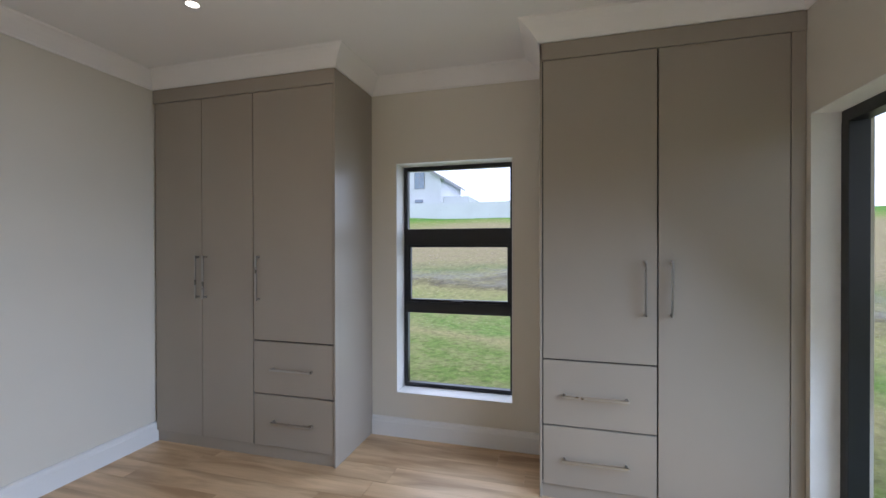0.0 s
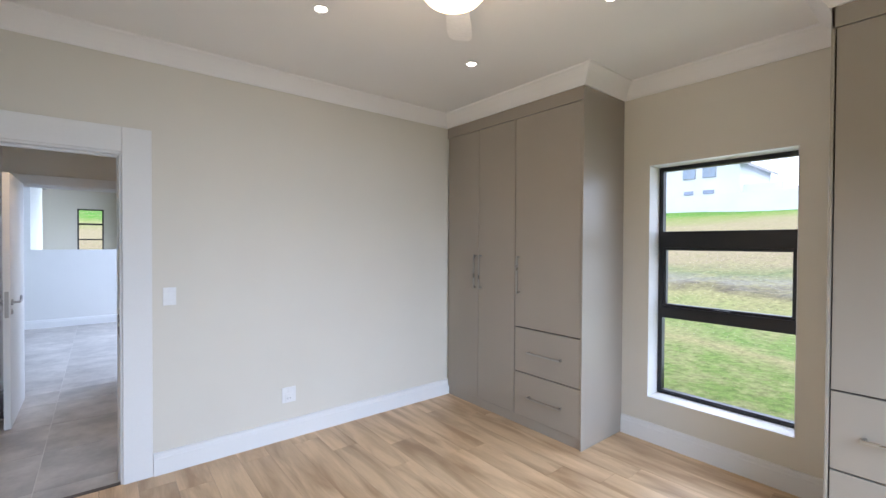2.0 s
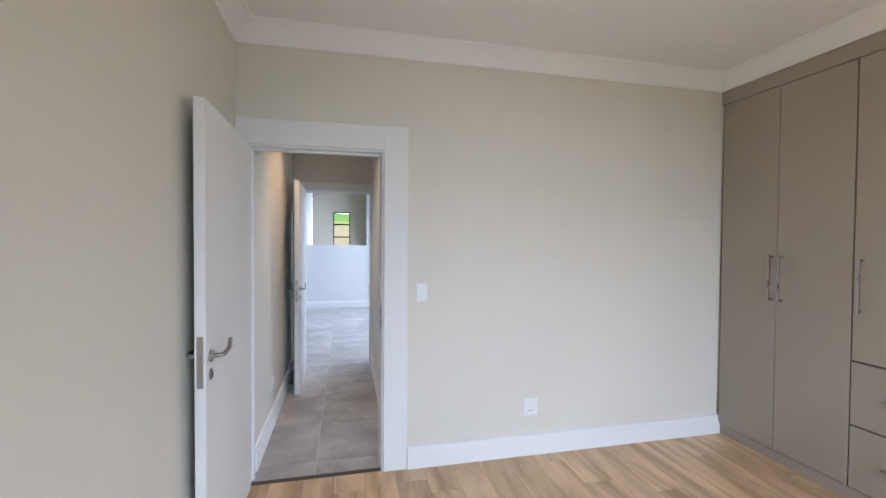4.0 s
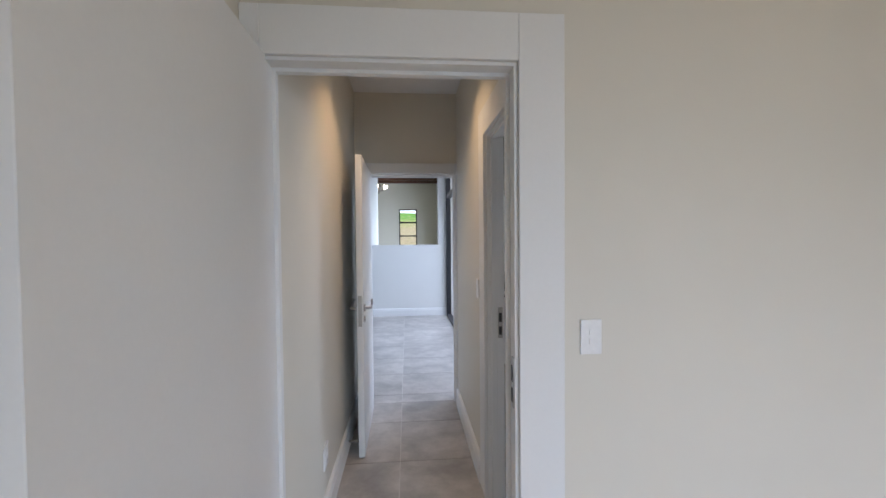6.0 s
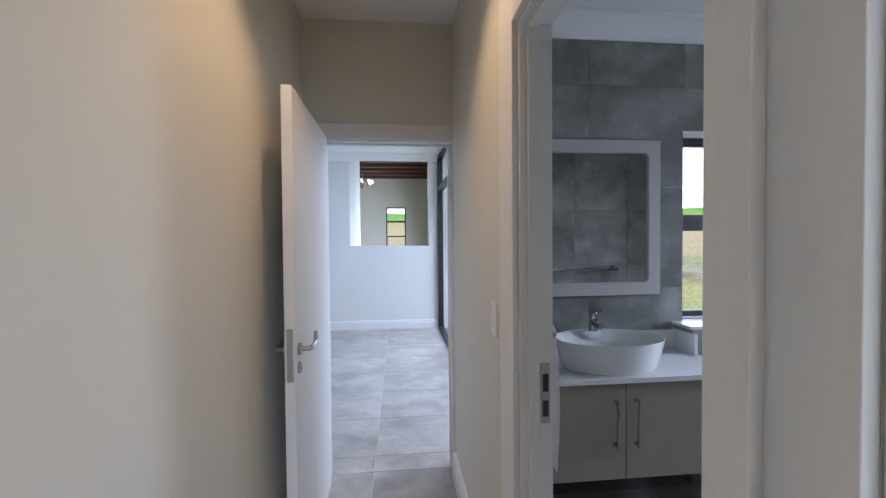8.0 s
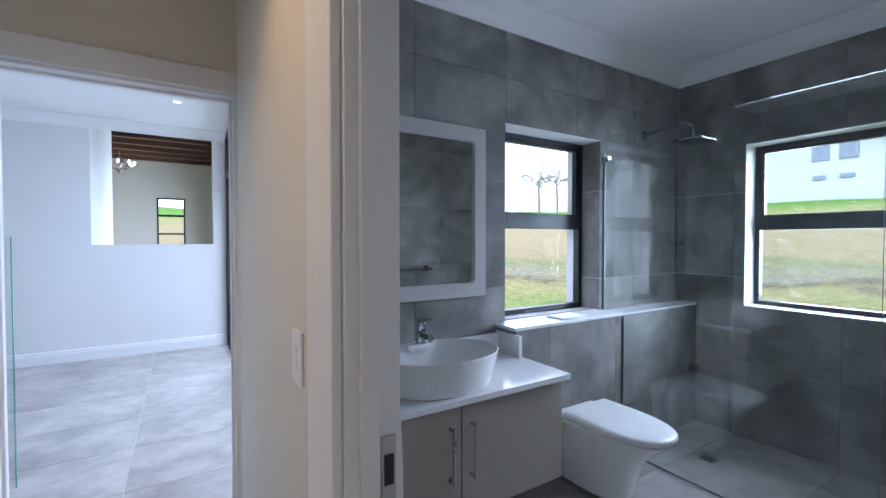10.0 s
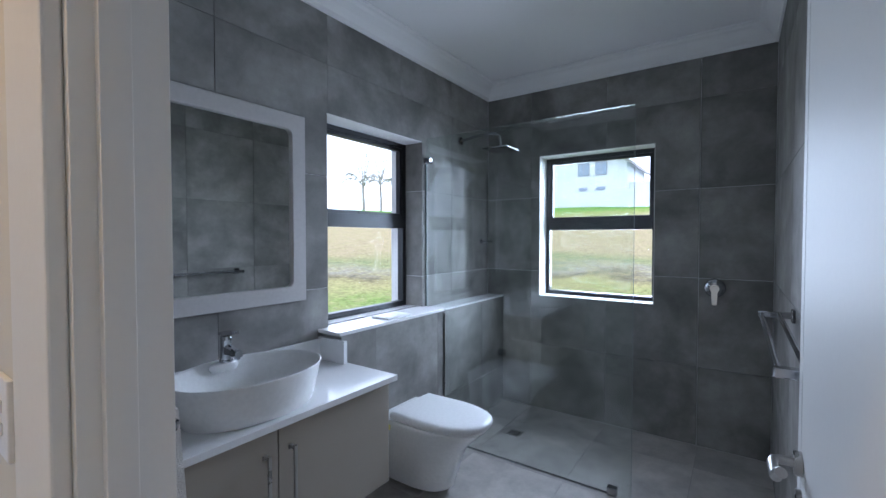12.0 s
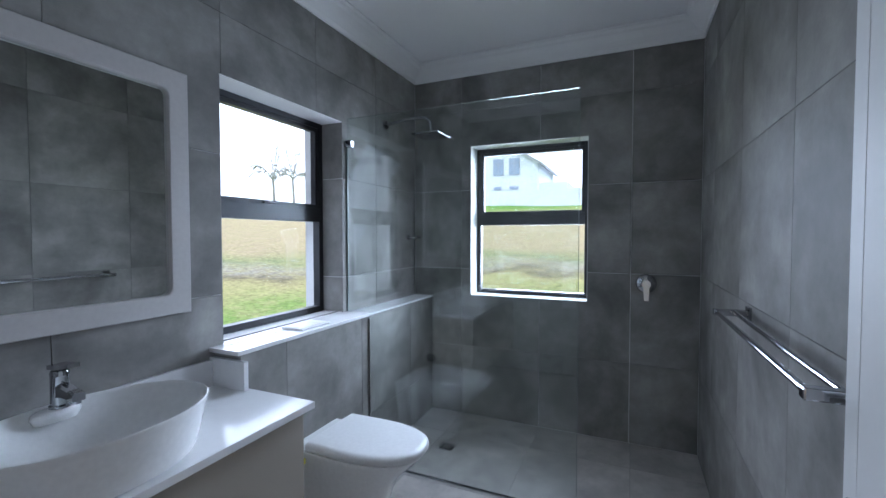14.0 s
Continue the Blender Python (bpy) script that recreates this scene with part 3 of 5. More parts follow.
strike(bath_frame, bm_box(0.136, 0.162, 0.9435, 0.9475, 0.91, 1.08, 0.001), [bm_box(0.141, 0.157, 0.941, 0.9445, 0.93, 0.975), bm_box(0.141, 0.157, 0.941, 0.9445, 1.0, 1.05)])


def lever(parent, x, y, z, side, toward):
    """Lever handle on a leaf that lies along local x; side: +-1 across the leaf, toward: +-1 the way it points."""
    h = part("door_handle", bm_cyl((x, y, z), (x, y + side * 0.012, z), 0.024, seg=24), STEEL, parent, "brushed steel lever handle", True)
    pts = [(x, y + side * 0.01, z), (x, y + side * 0.034, z), (x + toward * 0.006, y + side * 0.045, z), (x + toward * 0.02, y + side * 0.048, z), (x + toward * 0.085, y + side * 0.048, z + 0.002), (x + toward * 0.103, y + side * 0.048, z + 0.009), (x + toward * 0.116, y + side * 0.047, z + 0.02), (x + toward * 0.128, y + side * 0.045, z + 0.03), (x + toward * 0.14, y + side * 0.043, z + 0.034)]
    part("lever", bm_tube(pts, 0.0095, 12), STEEL, h, smooth=True)
    k = part("key_rose", bm_cyl((x, y, z - 0.075), (x, y + side * 0.008, z - 0.075), 0.022, seg=24), STEEL, parent, smooth=True)
    part("keyhole", bm_box(x - 0.004, x + 0.004, y + side * 0.0075, y + side * 0.0095, z - 0.09, z - 0.066), BLACKTRIM, k)


def door_leaf(name, width, height, label, grip=1.0):
    """Leaf along local x from its hinge, thickness on y, standing on z = 0.008."""
    d = thing(name, 0, 0, 0, label, "door")
    d["kind"] = "structure"
    part("leaf", bm_box(0, width, -0.02, 0.02, 0.008, height, 0.002), GLOSS, d)
    part("lock_plate", bm_box(width - 0.0005, width + 0.0025, -0.012, 0.012, 0.885, 1.09, 0.001), STEEL, d, "brushed steel lock faceplate")
    for s in (-1, 1):
        lever(d, width - 0.055, s * 0.02, grip, s, -1)
    for a, b in ((-0.0206, -0.0199), (0.0199, 0.0206)):
        part("edge_lipping", bm_box(width - 0.042, width - 0.0005, a, b, 0.01, height - 0.002), GLOSS, d)
    part("latch", bm_box(width + 0.002, width + 0.011, -0.006, 0.006, 0.985, 1.01), STEEL, d)
    for z in (0.2, 1.0, 1.8):
        part("hinge", bm_cyl((-0.004, -0.022, z - 0.045), (-0.004, -0.022, z + 0.045), 0.006, seg=12), STEEL, d, smooth=True)
    return d


leaf_1 = door_leaf("door_bedroom", 0.84, 2.02, "white flush timber door standing open against the wall")
leaf_1.matrix_basis = pose(-0.797, -0.03, 0, 0, 0, -89.6)
leaf_2 = door_leaf("door_corridor", 0.83, 2.02, "white flush timber door standing open into the corridor")
leaf_2.matrix_basis = pose(-0.68, 2.30, 0, 0, 0, -89.6)
leaf_3 = door_leaf("door_bathroom", 0.86, 2.02, "white flush timber door standing open against tiles", 0.95)
leaf_3.matrix_basis = pose(0.235, 0.255, 0, 0, 0, 0.6)


# ---- windows ----
def window_thing(name, x, y, z, label):
    w = thing(name, x, y, z, label, "window")
    w["kind"] = "structure"
    return w


def make_window(name, axis, at, lo, hi, z0, z1, bars, sash, label, inward):
    """Aluminium frame in an opening; bars: heights (bottom, top) of transoms; sash: panes that have an inner sash."""
    w = window_thing(name, *((at, (lo + hi) / 2, z0) if axis == "x" else ((lo + hi) / 2, at, z0)), label)
    t, dp = 0.035, 0.05

    def box(u, v, p, q, a, b, bev=0.002):
        return bm_box(a, b, u, v, p, q, bev) if axis == "x" else bm_box(u, v, a, b, p, q, bev)

    back = at - inward * dp
    part("frame_stile", box(lo, lo + t, z0, z1, at, back), ALU, w)
    part("frame_stile", box(hi - t, hi, z0, z1, at, back), ALU, w)
    part("frame_head", box(lo + t, hi - t, z1 - t, z1, at, back), ALU, w)
    part("frame_sill", box(lo + t, hi - t, z0, z0 + t, at, back), ALU, w)
    edges = [z0 + t, *[h for b in bars for h in b], z1 - t]
    for p, q in bars:
        part("transom", box(lo + t, hi - t, p, q, at + inward * 0.004, back), ALU, w)
    for i in range(0, len(edges), 2):
        p, q = edges[i], edges[i + 1]
        u, v = lo + t, hi - t
        if i // 2 in sash:
            s = 0.022
            for a, b, c, d in ((u, u + s, p, q), (v - s, v, p, q), (u + s, v - s, p, p + s), (u + s, v - s, q - s, q)):
                part("sash", box(a, b, c, d, at - inward * 0.008, back + inward * 0.004), ALU, w)
            u, v, p, q = u + s, v - s, p + s, q - s
            part("stay_handle", box((u + v) / 2 - 0.05, (u + v) / 2 + 0.05, p - 0.018, p - 0.008, at - inward * 0.006, at + inward * 0.012, 0.003), ALU, w)
        mid = at - inward * 0.028
        pane = part("pane", box(u - 0.005, v + 0.005, p - 0.005, q + 0.005, mid - 0.003, mid + 0.003, 0), GLASS, w)
        pane.visible_shadow = False
    return w


make_window("window_bedroom", "x", 3.275, *bed_win, [(0.925, 1.01), (1.463, 1.585)], {1}, "charcoal aluminium window with three stacked panes", -1)
bath(make_window("window_bathroom_east", "x", 3.42, 0.812, 1.667, 0.932, 2.07, [(1.47, 1.555)], {1}, "charcoal aluminium window with an awning light", -1))
bath(make_window("window_bathroom_north", "y", 2.295, 1.49, 2.33, 0.92, 2.075, [(1.472, 1.555)], {1}, "charcoal aluminium window with an awning light", -1))
make_window("window_far_room", "y", FAR_N + 0.08, -0.61, -0.03, 0.95, 2.4, [(1.52, 1.56), (1.95, 2.0)], set(), "small charcoal aluminium window with three panes", -1)


def reveal(name, axis, a, b, lo, hi, z0, z1, sill):
    """White plaster lining on the faces of a window opening."""
    e = 0.004
    bm = bmesh.new()

    def add(u, v, p, q):
        bm_box(a, b, u, v, p, q, bm=bm) if axis == "x" else bm_box(u, v, a, b, p, q, bm=bm)

    add(lo, lo + e, z0, z1), add(hi - e, hi, z0, z1), add(lo + e, hi - e, z1 - e, z1)
    if sill:
        add(lo + e, hi - e, z0, z0 + e)
    return structure(name, bm, PLASTER, "white plastered window reveal", "window reveal")


reveal("trim_bedroom_window", "x", 3.118, 3.275, *bed_win, True)
bath(reveal("trim_bathroom_window", "x", 3.2765, 3.42, 0.812, 1.667, 0.932, 2.07, True))
reveal("trim_slider", "y", -4.25, -4.098, 0.25, 2.56, 0.0, 2.09, False)


def sliding_door(name, axis, at, lo, hi, z0, z1, posts, transom, label):
    w = window_thing(name, *((at, lo, z0) if axis == "x" else (lo, at, z0)), label)
    t, dp = 0.06, 0.08

    def box(u, v, p, q, a, b, bev=0.002):
        return bm_box(a, b, u, v, p, q, bev) if axis == "x" else bm_box(u, v, a, b, p, q, bev)

    marks = [lo, *posts, hi]
    part("frame_head", box(lo, hi, z1 - t, z1, at, at + dp), ALU, w)
    part("track", box(lo, hi, z0, z0 + 0.035, at, at + dp), ALU, w)
    rows = [(z0 + 0.035, z1 - t)]
    if transom:
        part("transom", box(lo, hi, transom, transom + 0.07, at, at + dp), ALU, w)
        rows = [(z0 + 0.035, transom), (transom + 0.07, z1 - t)]
    for i, m in enumerate(marks):
        u = m if i == 0 else m - (t if i == len(marks) - 1 else t / 2)
        part("frame_stile", box(u, u + t, z0 + 0.035, z1 - t, at - 0.002, at + dp + 0.002), ALU, w)
    for u, v in zip(marks, marks[1:]):
        for p, q in rows:
            pane = part("pane", box(u + 0.03, v - 0.03, p - 0.004, q + 0.004, at + 0.036, at + 0.042, 0), GLASS, w)
            pane.visible_shadow = False
    return w


sliding_door("sliding_door_bedroom", "y", -4.30, 0.25, 2.56, 0.0, 2.09, [1.40], None, "charcoal aluminium glazed sliding door to the garden")
sliding_door("sliding_door_living", "x", LIV_E, COR_N + 0.13, LIV_N - 0.02, 0.0, 2.78, [3.6, 4.95], 2.2, "charcoal aluminium glazed sliding door with fanlights")
sliding_door("sliding_door_far_room", "x", 0.70, 8.2, 11.4, 0.0, 2.3, [9.8], None, "charcoal aluminium glazed sliding door")

# ---- bedroom furniture ----


def bar_handle(parent, p, q, out):
    """Slim flat bar pull with two posts standing out by the vector out."""
    p, q, o = Vector(p), Vector(q), Vector(out)
    d = (q - p).normalized()
    h = part("handle", bm_box(0, 1, 0, 1, 0, 1), STEEL, parent, "slim brushed steel bar handle")
    bm = bmesh.new()
    s = o.cross(d).normalized()
    half = [s * 0.006, o.normalized() * 0.004]
    bm_loft([[c + a * half[0] + b * half[1] + o for a, b in ((-1, -1), (1, -1), (1, 1), (-1, 1))] for c in (p - d * 0.012, q + d * 0.012)], bm=bm)
    for e in (p, q):
        bm_cyl(e, e + o, 0.006, seg=10, bm=bm)
        bm_box(e.x - 0.008, e.x + 0.008, e.y - 0.008, e.y + 0.008, e.z - 0.008, e.z + 0.008, 0.001, bm)
    bm.to_mesh(h.data)
    bm.free()
    return h


def wardrobe(name, front, y_left, y_right, cells, label, end_panel, filler):
    """Built-in wardrobe against the east wall; cells: (y0, y1, z0, z1, kind, handle) from north to south."""
    w = thing(name, front + 0.27, (y_left + y_right) / 2, 0, label, "wardrobe", "built-in wardrobes")
    part("carcass", bm_box(front + 0.022, BED_E, y_right + 0.004, y_left - 0.002, 0.0, 2.609), MELAMINE, w)
    # Added dark sheet: shade between the doors is put into its colour.
    part("gap_backing", bm_box(front + 0.019, front + 0.0225, y_right + 0.02, y_left - 0.006, 0.09, 2.60), SHADOWGAP, w, "near-black sheet that paints the shade in the door gaps")
    part("plinth", bm_box(front + 0.012, front + 0.03, y_right + 0.004, y_left - 0.002, 0.0, 0.075), MELAMINE, w)
    part("top_filler", bm_box(front - 0.004, front + 0.02, y_right, y_left - 0.002, 2.512, 2.609, 0.001), MELAMINE, w)
    if end_panel:
        e = end_panel
        part("end_panel", bm_box(front - 0.004, BED_E, e, e + 0.014, 0.0, 2.609, 0.0015), MELAMINE, w)
    if filler:
        part("side_filler", bm_box(front - 0.002, front + 0.02, filler[0], filler[1], 0.0, 2.51, 0.001), MELAMINE, w)
    for y0, y1, z0, z1, kind, hd in cells:
        d = part(kind, bm_box(front, front + 0.018, y1 + 0.0022, y0 - 0.0022, z0 + 0.002, z1 - 0.002, 0.0012), MELAMINE, w)
        if hd:
            bar_handle(d, (front, *hd[0]), (front, *hd[1]), (-0.03, 0, 0))
    return w


wardrobe("wardrobe", 2.565, 0.0, -1.515, [
    (-0.018, -0.444, 0.08, 2.51, "door", ((-0.412, 1.09), (-0.412, 1.375))),
    (-0.444, -0.878, 0.08, 2.51, "door", ((-0.478, 1.09), (-0.478, 1.375))),
    (-0.882, -1.500, 0.806, 2.51, "door", ((-0.925, 1.09), (-0.925, 1.375))),
    (-0.882, -1.500, 0.441, 0.800, "drawer_front", ((-1.045, 0.615), (-1.335, 0.615))),
    (-0.882, -1.500, 0.08, 0.436, "drawer_front", ((-1.045, 0.255), (-1.335, 0.255)))],
    "taupe built-in wardrobe with three doors and two drawers", -1.5155, None)
wardrobe("wardrobe", 2.600, -2.812, BED_S, [
    (-2.830, -3.430, 0.802, 2.51, "door", ((-3.368, 1.08), (-3.368, 1.357))),
    (-2.830, -3.430, 0.425, 0.797, "drawer_front", ((-2.95, 0.6), (-3.277, 0.6))),
    (-2.830, -3.430, 0.08, 0.420, "drawer_front", ((-2.95, 0.235), (-3.277, 0.235))),
    (-3.434, -4.035, 0.08, 2.51, "door", ((-3.498, 1.08), (-3.498, 1.357)))],
    "taupe built-in wardrobe with two doors and two drawers", -2.826, (-4.098, -4.037))


def downlight(x, y, z=CEILING, power=9, colour=WARM):
    d = thing("downlight", x, y, z, "round white recessed downlight, switched on", "light", "ceiling downlights")
    bm = bmesh.new()
    rings = []
    for r, h in ((0.046, 0.0), (0.046, -0.004), (0.036, -0.005), (0.031, -0.002), (0.03, 0.004)):
        rings.append([(x + r * math.cos(k * math.tau / 28), y + r * math.sin(k * math.tau / 28), z + h) for k in range(28)])
    bm_loft(rings, caps=False, bm=bm)
    part("rim", bm, PLASTIC, d, smooth=True)
    part("lens", bm_cyl((x, y, z - 0.0015), (x, y, z - 0.0005), 0.0295, seg=28), BULB, d, "glowing warm lens")
    if power:
        lamp("downlight_beam", "SPOT", look((x, y, z - 0.012), (x, y + 0.0001, 0)), power, colour, spot_size=radians(110), spot_blend=0.7, shadow_soft_size=0.03)
    return d


for dx, dy in ((1.89, -1.07), (1.89, -2.10), (0.81, -1.07)):
    downlight(dx, dy, power=BEDSPOT)
downlight(-0.35, 1.13, power=CORSPOT, colour=(1.0, 0.7, 0.38))
downlight(-0.15, 5.42, 2.80, power=0)


def ceiling_fan(x, y):
    f = thing("ceiling_fan", x, y, CEILING, "white ceiling fan with a lit opal dome light", "fan")
    part("canopy", bm_loft([[(x + r * math.cos(k * math.tau / 32), y + r * math.sin(k * math.tau / 32), z) for k in range(32)] for r, z in ((0.085, 2.7195), (0.085, 2.695), (0.07, 2.68), (0.10, 2.665), (0.125, 2.65), (0.13, 2.60), (0.11, 2.575))]), PLASTIC, f, smooth=True)
    rings = [[(x + r * math.cos(k * math.tau / 32), y + r * math.sin(k * math.tau / 32), z) for k in range(32)] for r, z in ((0.135, 2.575), (0.142, 2.56), (0.135, 2.535), (0.115, 2.512), (0.085, 2.495), (0.05, 2.485), (0.012, 2.482))]
    part("dome", bm_loft(rings), DOME, f, "glowing opal glass dome", True)
    for i in range(4):
        a = math.atan2(0.72, 0.69) + i * math.tau / 4
        c, s = math.cos(a), math.sin(a)
        out = []
        for u, w in ((0.12, 0.03), (0.2, 0.045), (0.3, 0.06), (0.5, 0.068), (0.56, 0.06), (0.585, 0.035)):
            out.append((u, w))
        top = [(u, w) for u, w in out] + [(u, -w) for u, w in reversed(out)]
        ring = lambda dz: [(x + u * c - w * s, y + u * s + w * c, 2.615 + dz + w * 0.15) for u, w in top]
        part("blade", bm_loft([ring(0), ring(0.006)]), PLASTIC, f, "white fan blade")
    lamp("fan_light", "POINT", Matrix.Translation((x, y, 2.45)), FANLIGHT, WARM, shadow_soft_size=0.1)


ceiling_fan(1.06, -1.86)


def switch(x, y, z, axis, out, rockers, label):
    """Wall switch plate, 72 x 115 mm."""
    s = thing("light_switch", x, y, z, label, "switch", "wall switches")
    w, h = 0.036, 0.0575

    def box(u0, u1, z0, z1, d0, d1, b):
        return bm_box(x + out * d0, x + out * d1, y + u0, y + u1, z + z0, z + z1, b) if axis == "x" else bm_box(x + u0, x + u1, y + out * d0, y + out * d1, z + z0, z + z1, b)

    part("plate", box(-w, w, -h, h, 0, 0.008, 0.002), PLASTIC, s)
    for i in range(rockers):
        c = (i - (rockers - 1) / 2) * 0.032
        part("rocker", box(-0.007, 0.007, c - 0.009, c + 0.009, 0.008, 0.0105, 0.001), PLASTIC, s)
    return s


switch(0.243, 0.0, 1.135, "y", -1, 2, "white rectangular light switch on the wall")
switch(COR_E, 1.245, 1.15, "x", -1, 2, "white two-rocker light switch on the wall")


def socket(x, y, z, axis, out):
    s = thing("wall_socket", x, y, z, "white electrical socket plate above the skirting", "socket", "wall sockets")

    def box(u0, u1, z0, z1, d0, d1, b):
        return bm_box(x + out * d0, x + out * d1, y + u0, y + u1, z + z0, z + z1, b) if axis == "x" else bm_box(x + u0, x + u1, y + out * d0, y + out * d1, z + z0, z + z1, b)

    part("plate", box(-0.052, 0.052, -0.058, 0.058, 0, 0.008, 0.002), PLASTIC, s)
    part("outlet", box(-0.03, 0.03, -0.045, 0.01, 0.008, 0.011, 0.003), PLASTIC, s)
    for u, v in ((-0.01, -0.025), (0.01, -0.025)):
        part("pin_hole", box(u - 0.003, u + 0.003, v - 0.004, v + 0.004, 0.011, 0.0118, 0), BLACKTRIM, s)
    part("toggle", box(-0.008, 0.008, 0.022, 0.042, 0.008, 0.013, 0.001), PLASTIC, s)


socket(1.008, 0.0, 0.33, "y", -1)
socket(COR_W, 0.879, 0.334, "x", 1)
stop = thing("door_stop", COR_W + 0.018, 1.6, 0.06, "small steel door stop on the skirting", "door stop")
part("post", bm_cyl((COR_W + 0.016, 1.6, 0.06), (COR_W + 0.085, 1.6, 0.06), 0.007, seg=14), STEEL, stop, smooth=True)
part("rubber_tip", bm_cyl((COR_W + 0.085, 1.6, 0.06), (COR_W + 0.093, 1.6, 0.06), 0.012, seg=14), BLACKTRIM, stop, smooth=True)

# ---- bathroom ----
before_bath = set(bpy.data.objects)
# tiled low wall with a stone ledge
LEDGE_F = 1.99
structure("half_wall_ledge", bm_box(1.447, BATH_E, LEDGE_F + 0.008, BATH_N + 0.008, -0.01, 0.901), GROUT, "low boxed-in wall behind the toilet", "ledge")
ledge = thing("ledge_top", 2.35, 2.07, 0.888, "polished white stone ledge on the boxed-in wall", "ledge")
part("slab", bm_box(1.425, 2.36, LEDGE_F - 0.012, 2.295, 0.902, 0.92, 0.002), STONE, ledge)
part("shower_slab", bm_box(2.38, BATH_E, LEDGE_F + 0.001, BATH_N, 0.902, 0.913, 0.001), STONE, ledge)

vanity = thing("vanity_cabinet", 0.85, 1.9, 0.26, "taupe wall-hung vanity cabinet with two doors", "cabinet")
part("carcass", bm_box(0.203, 1.436, 1.672, 2.144, 0.262, 0.7385), MELAMINE, vanity)
for u0, u1, hx in ((0.206, 0.853, 0.802), (0.858, 1.436, 0.905)):
    d = part("door", bm_box(u0, u1, 1.654, 1.671, 0.264, 0.735, 0.0012), MELAMINE, vanity)
    bar_handle(d, (hx, 1.654, 0.437), (hx, 1.654, 0.645), (0, -0.03, 0))
counter = thing("countertop", 0.85, 1.9, 0.739, "polished white stone vanity counter with upstand", "countertop")
part("slab", bm_box(0.202, 1.462, 1.622, 2.143, 0.739, 0.765, 0.002), STONE, counter)
part("upstand", bm_box(0.202, 1.424, 2.123, 2.1435, 0.765, 0.872, 0.0015), STONE, counter)
part("side_upstand", bm_box(1.424, 1.4455, 1.945, 2.1435, 0.765, 0.882, 0.0015), STONE, counter)


def ellipse(cx, cy, a, b, z, n=56, power=2.3, tilt=0.0):
    pts = []
    for k in range(n):
        t = k * math.tau / n
        c, s = math.cos(t), math.sin(t)
        x = a * math.copysign(abs(c) ** (2 / power), c)
        y = b * math.copysign(abs(s) ** (2 / power), s)
        pts.append((cx + x, cy + y, z + tilt * y))
    return pts


def basin(cx, cy, z):
    b = thing("basin", cx, cy, z, "white oval ceramic vessel basin on the counter", "basin")
    a0, b0 = 0.28, 0.204
    outer = ((0.80, 0.76, 0.006), (0.825, 0.79, 0.0), (0.858, 0.83, 0.003), (0.883, 0.86, 0.018), (0.915, 0.9, 0.05), (0.95, 0.945, 0.095), (0.98, 0.98, 0.13), (0.996, 0.996, 0.145), (1.0, 1.0, 0.149))
    inner = ((0.997, 0.996, 0.1515, 0.0), (0.988, 0.985, 0.152, 0.0), (0.978, 0.97, 0.15, 0.0), (0.965, 0.952, 0.143, 0.001), (0.93, 0.90, 0.12, 0.006), (0.875, 0.83, 0.088, 0.013), (0.79, 0.74, 0.056, 0.018), (0.65, 0.6, 0.033, 0.019), (0.43, 0.4, 0.02, 0.014), (0.2, 0.2, 0.014, 0.006), (0.09, 0.12, 0.012, 0.0))
    rings = [ellipse(cx, cy, a0 * f, b0 * g, z + h, 72, 2.06) for f, g, h in outer] + [ellipse(cx, cy - d, a0 * f, b0 * g, z + h, 72, 2.06) for f, g, h, d in inner]
    part("bowl", bm_loft(rings), CERAMIC, b, smooth=True)
    part("drain", bm_cyl((cx, cy, z + 0.012), (cx, cy, z + 0.017), 0.03, seg=24), CHROME, b, "chrome drain cap", True)
    part("tap_ledge", bm_loft([ellipse(cx - 0.015, cy + 0.166, u, v, z + h, 32, 2.0) for u, v, h in ((0.05, 0.022, 0.115), (0.058, 0.028, 0.132), (0.055, 0.029, 0.143), (0.047, 0.027, 0.1475), (0.038, 0.024, 0.1485))]), CERAMIC, b, smooth=True)
    return b


basin(0.853, 1.819, 0.765)


def basin_mixer(x, y, z):
    t = thing("basin_mixer", x, y, z, "chrome single-lever basin mixer tap", "tap")
    part("body", bm_loft([ellipse(x, y, r, r, z + h, 24, 2) for r, h in ((0.026, 0), (0.026, 0.006), (0.022, 0.01), (0.021, 0.085), (0.022, 0.095), (0.02, 0.102))]), CHROME, t, smooth=True)
    part("spout", bm_loft([[(x + sx * w, y - d, z + h + sz * k) for sx, sz in ((-1, -1), (1, -1), (1.0, 0.6), (0.6, 1), (-0.6, 1), (-1.0, 0.6))] for d, h, w, k in ((0.0, 0.05, 0.017, 0.02), (0.04, 0.05, 0.016, 0.015), (0.075, 0.045, 0.0155, 0.0125), (0.092, 0.041, 0.015, 0.0115))]), CHROME, t, smooth=True)
    part("aerator", bm_cyl((x, y - 0.081, z + 0.022), (x, y - 0.081, z + 0.034), 0.011, seg=16), CHROME, t, smooth=True)
    part("lever", bm_loft([[(x + sx * w, y - d, z + h + sz * 0.006) for sx, sz in ((-1, -1), (1, -1), (1, 1), (-1, 1))] for d, h, w in ((-0.018, 0.112, 0.021), (0.02, 0.116, 0.02), (0.06, 0.122, 0.016), (0.07, 0.123, 0.014))]), CHROME, t, smooth=True)


basin_mixer(0.849, 1.986, 0.9135)


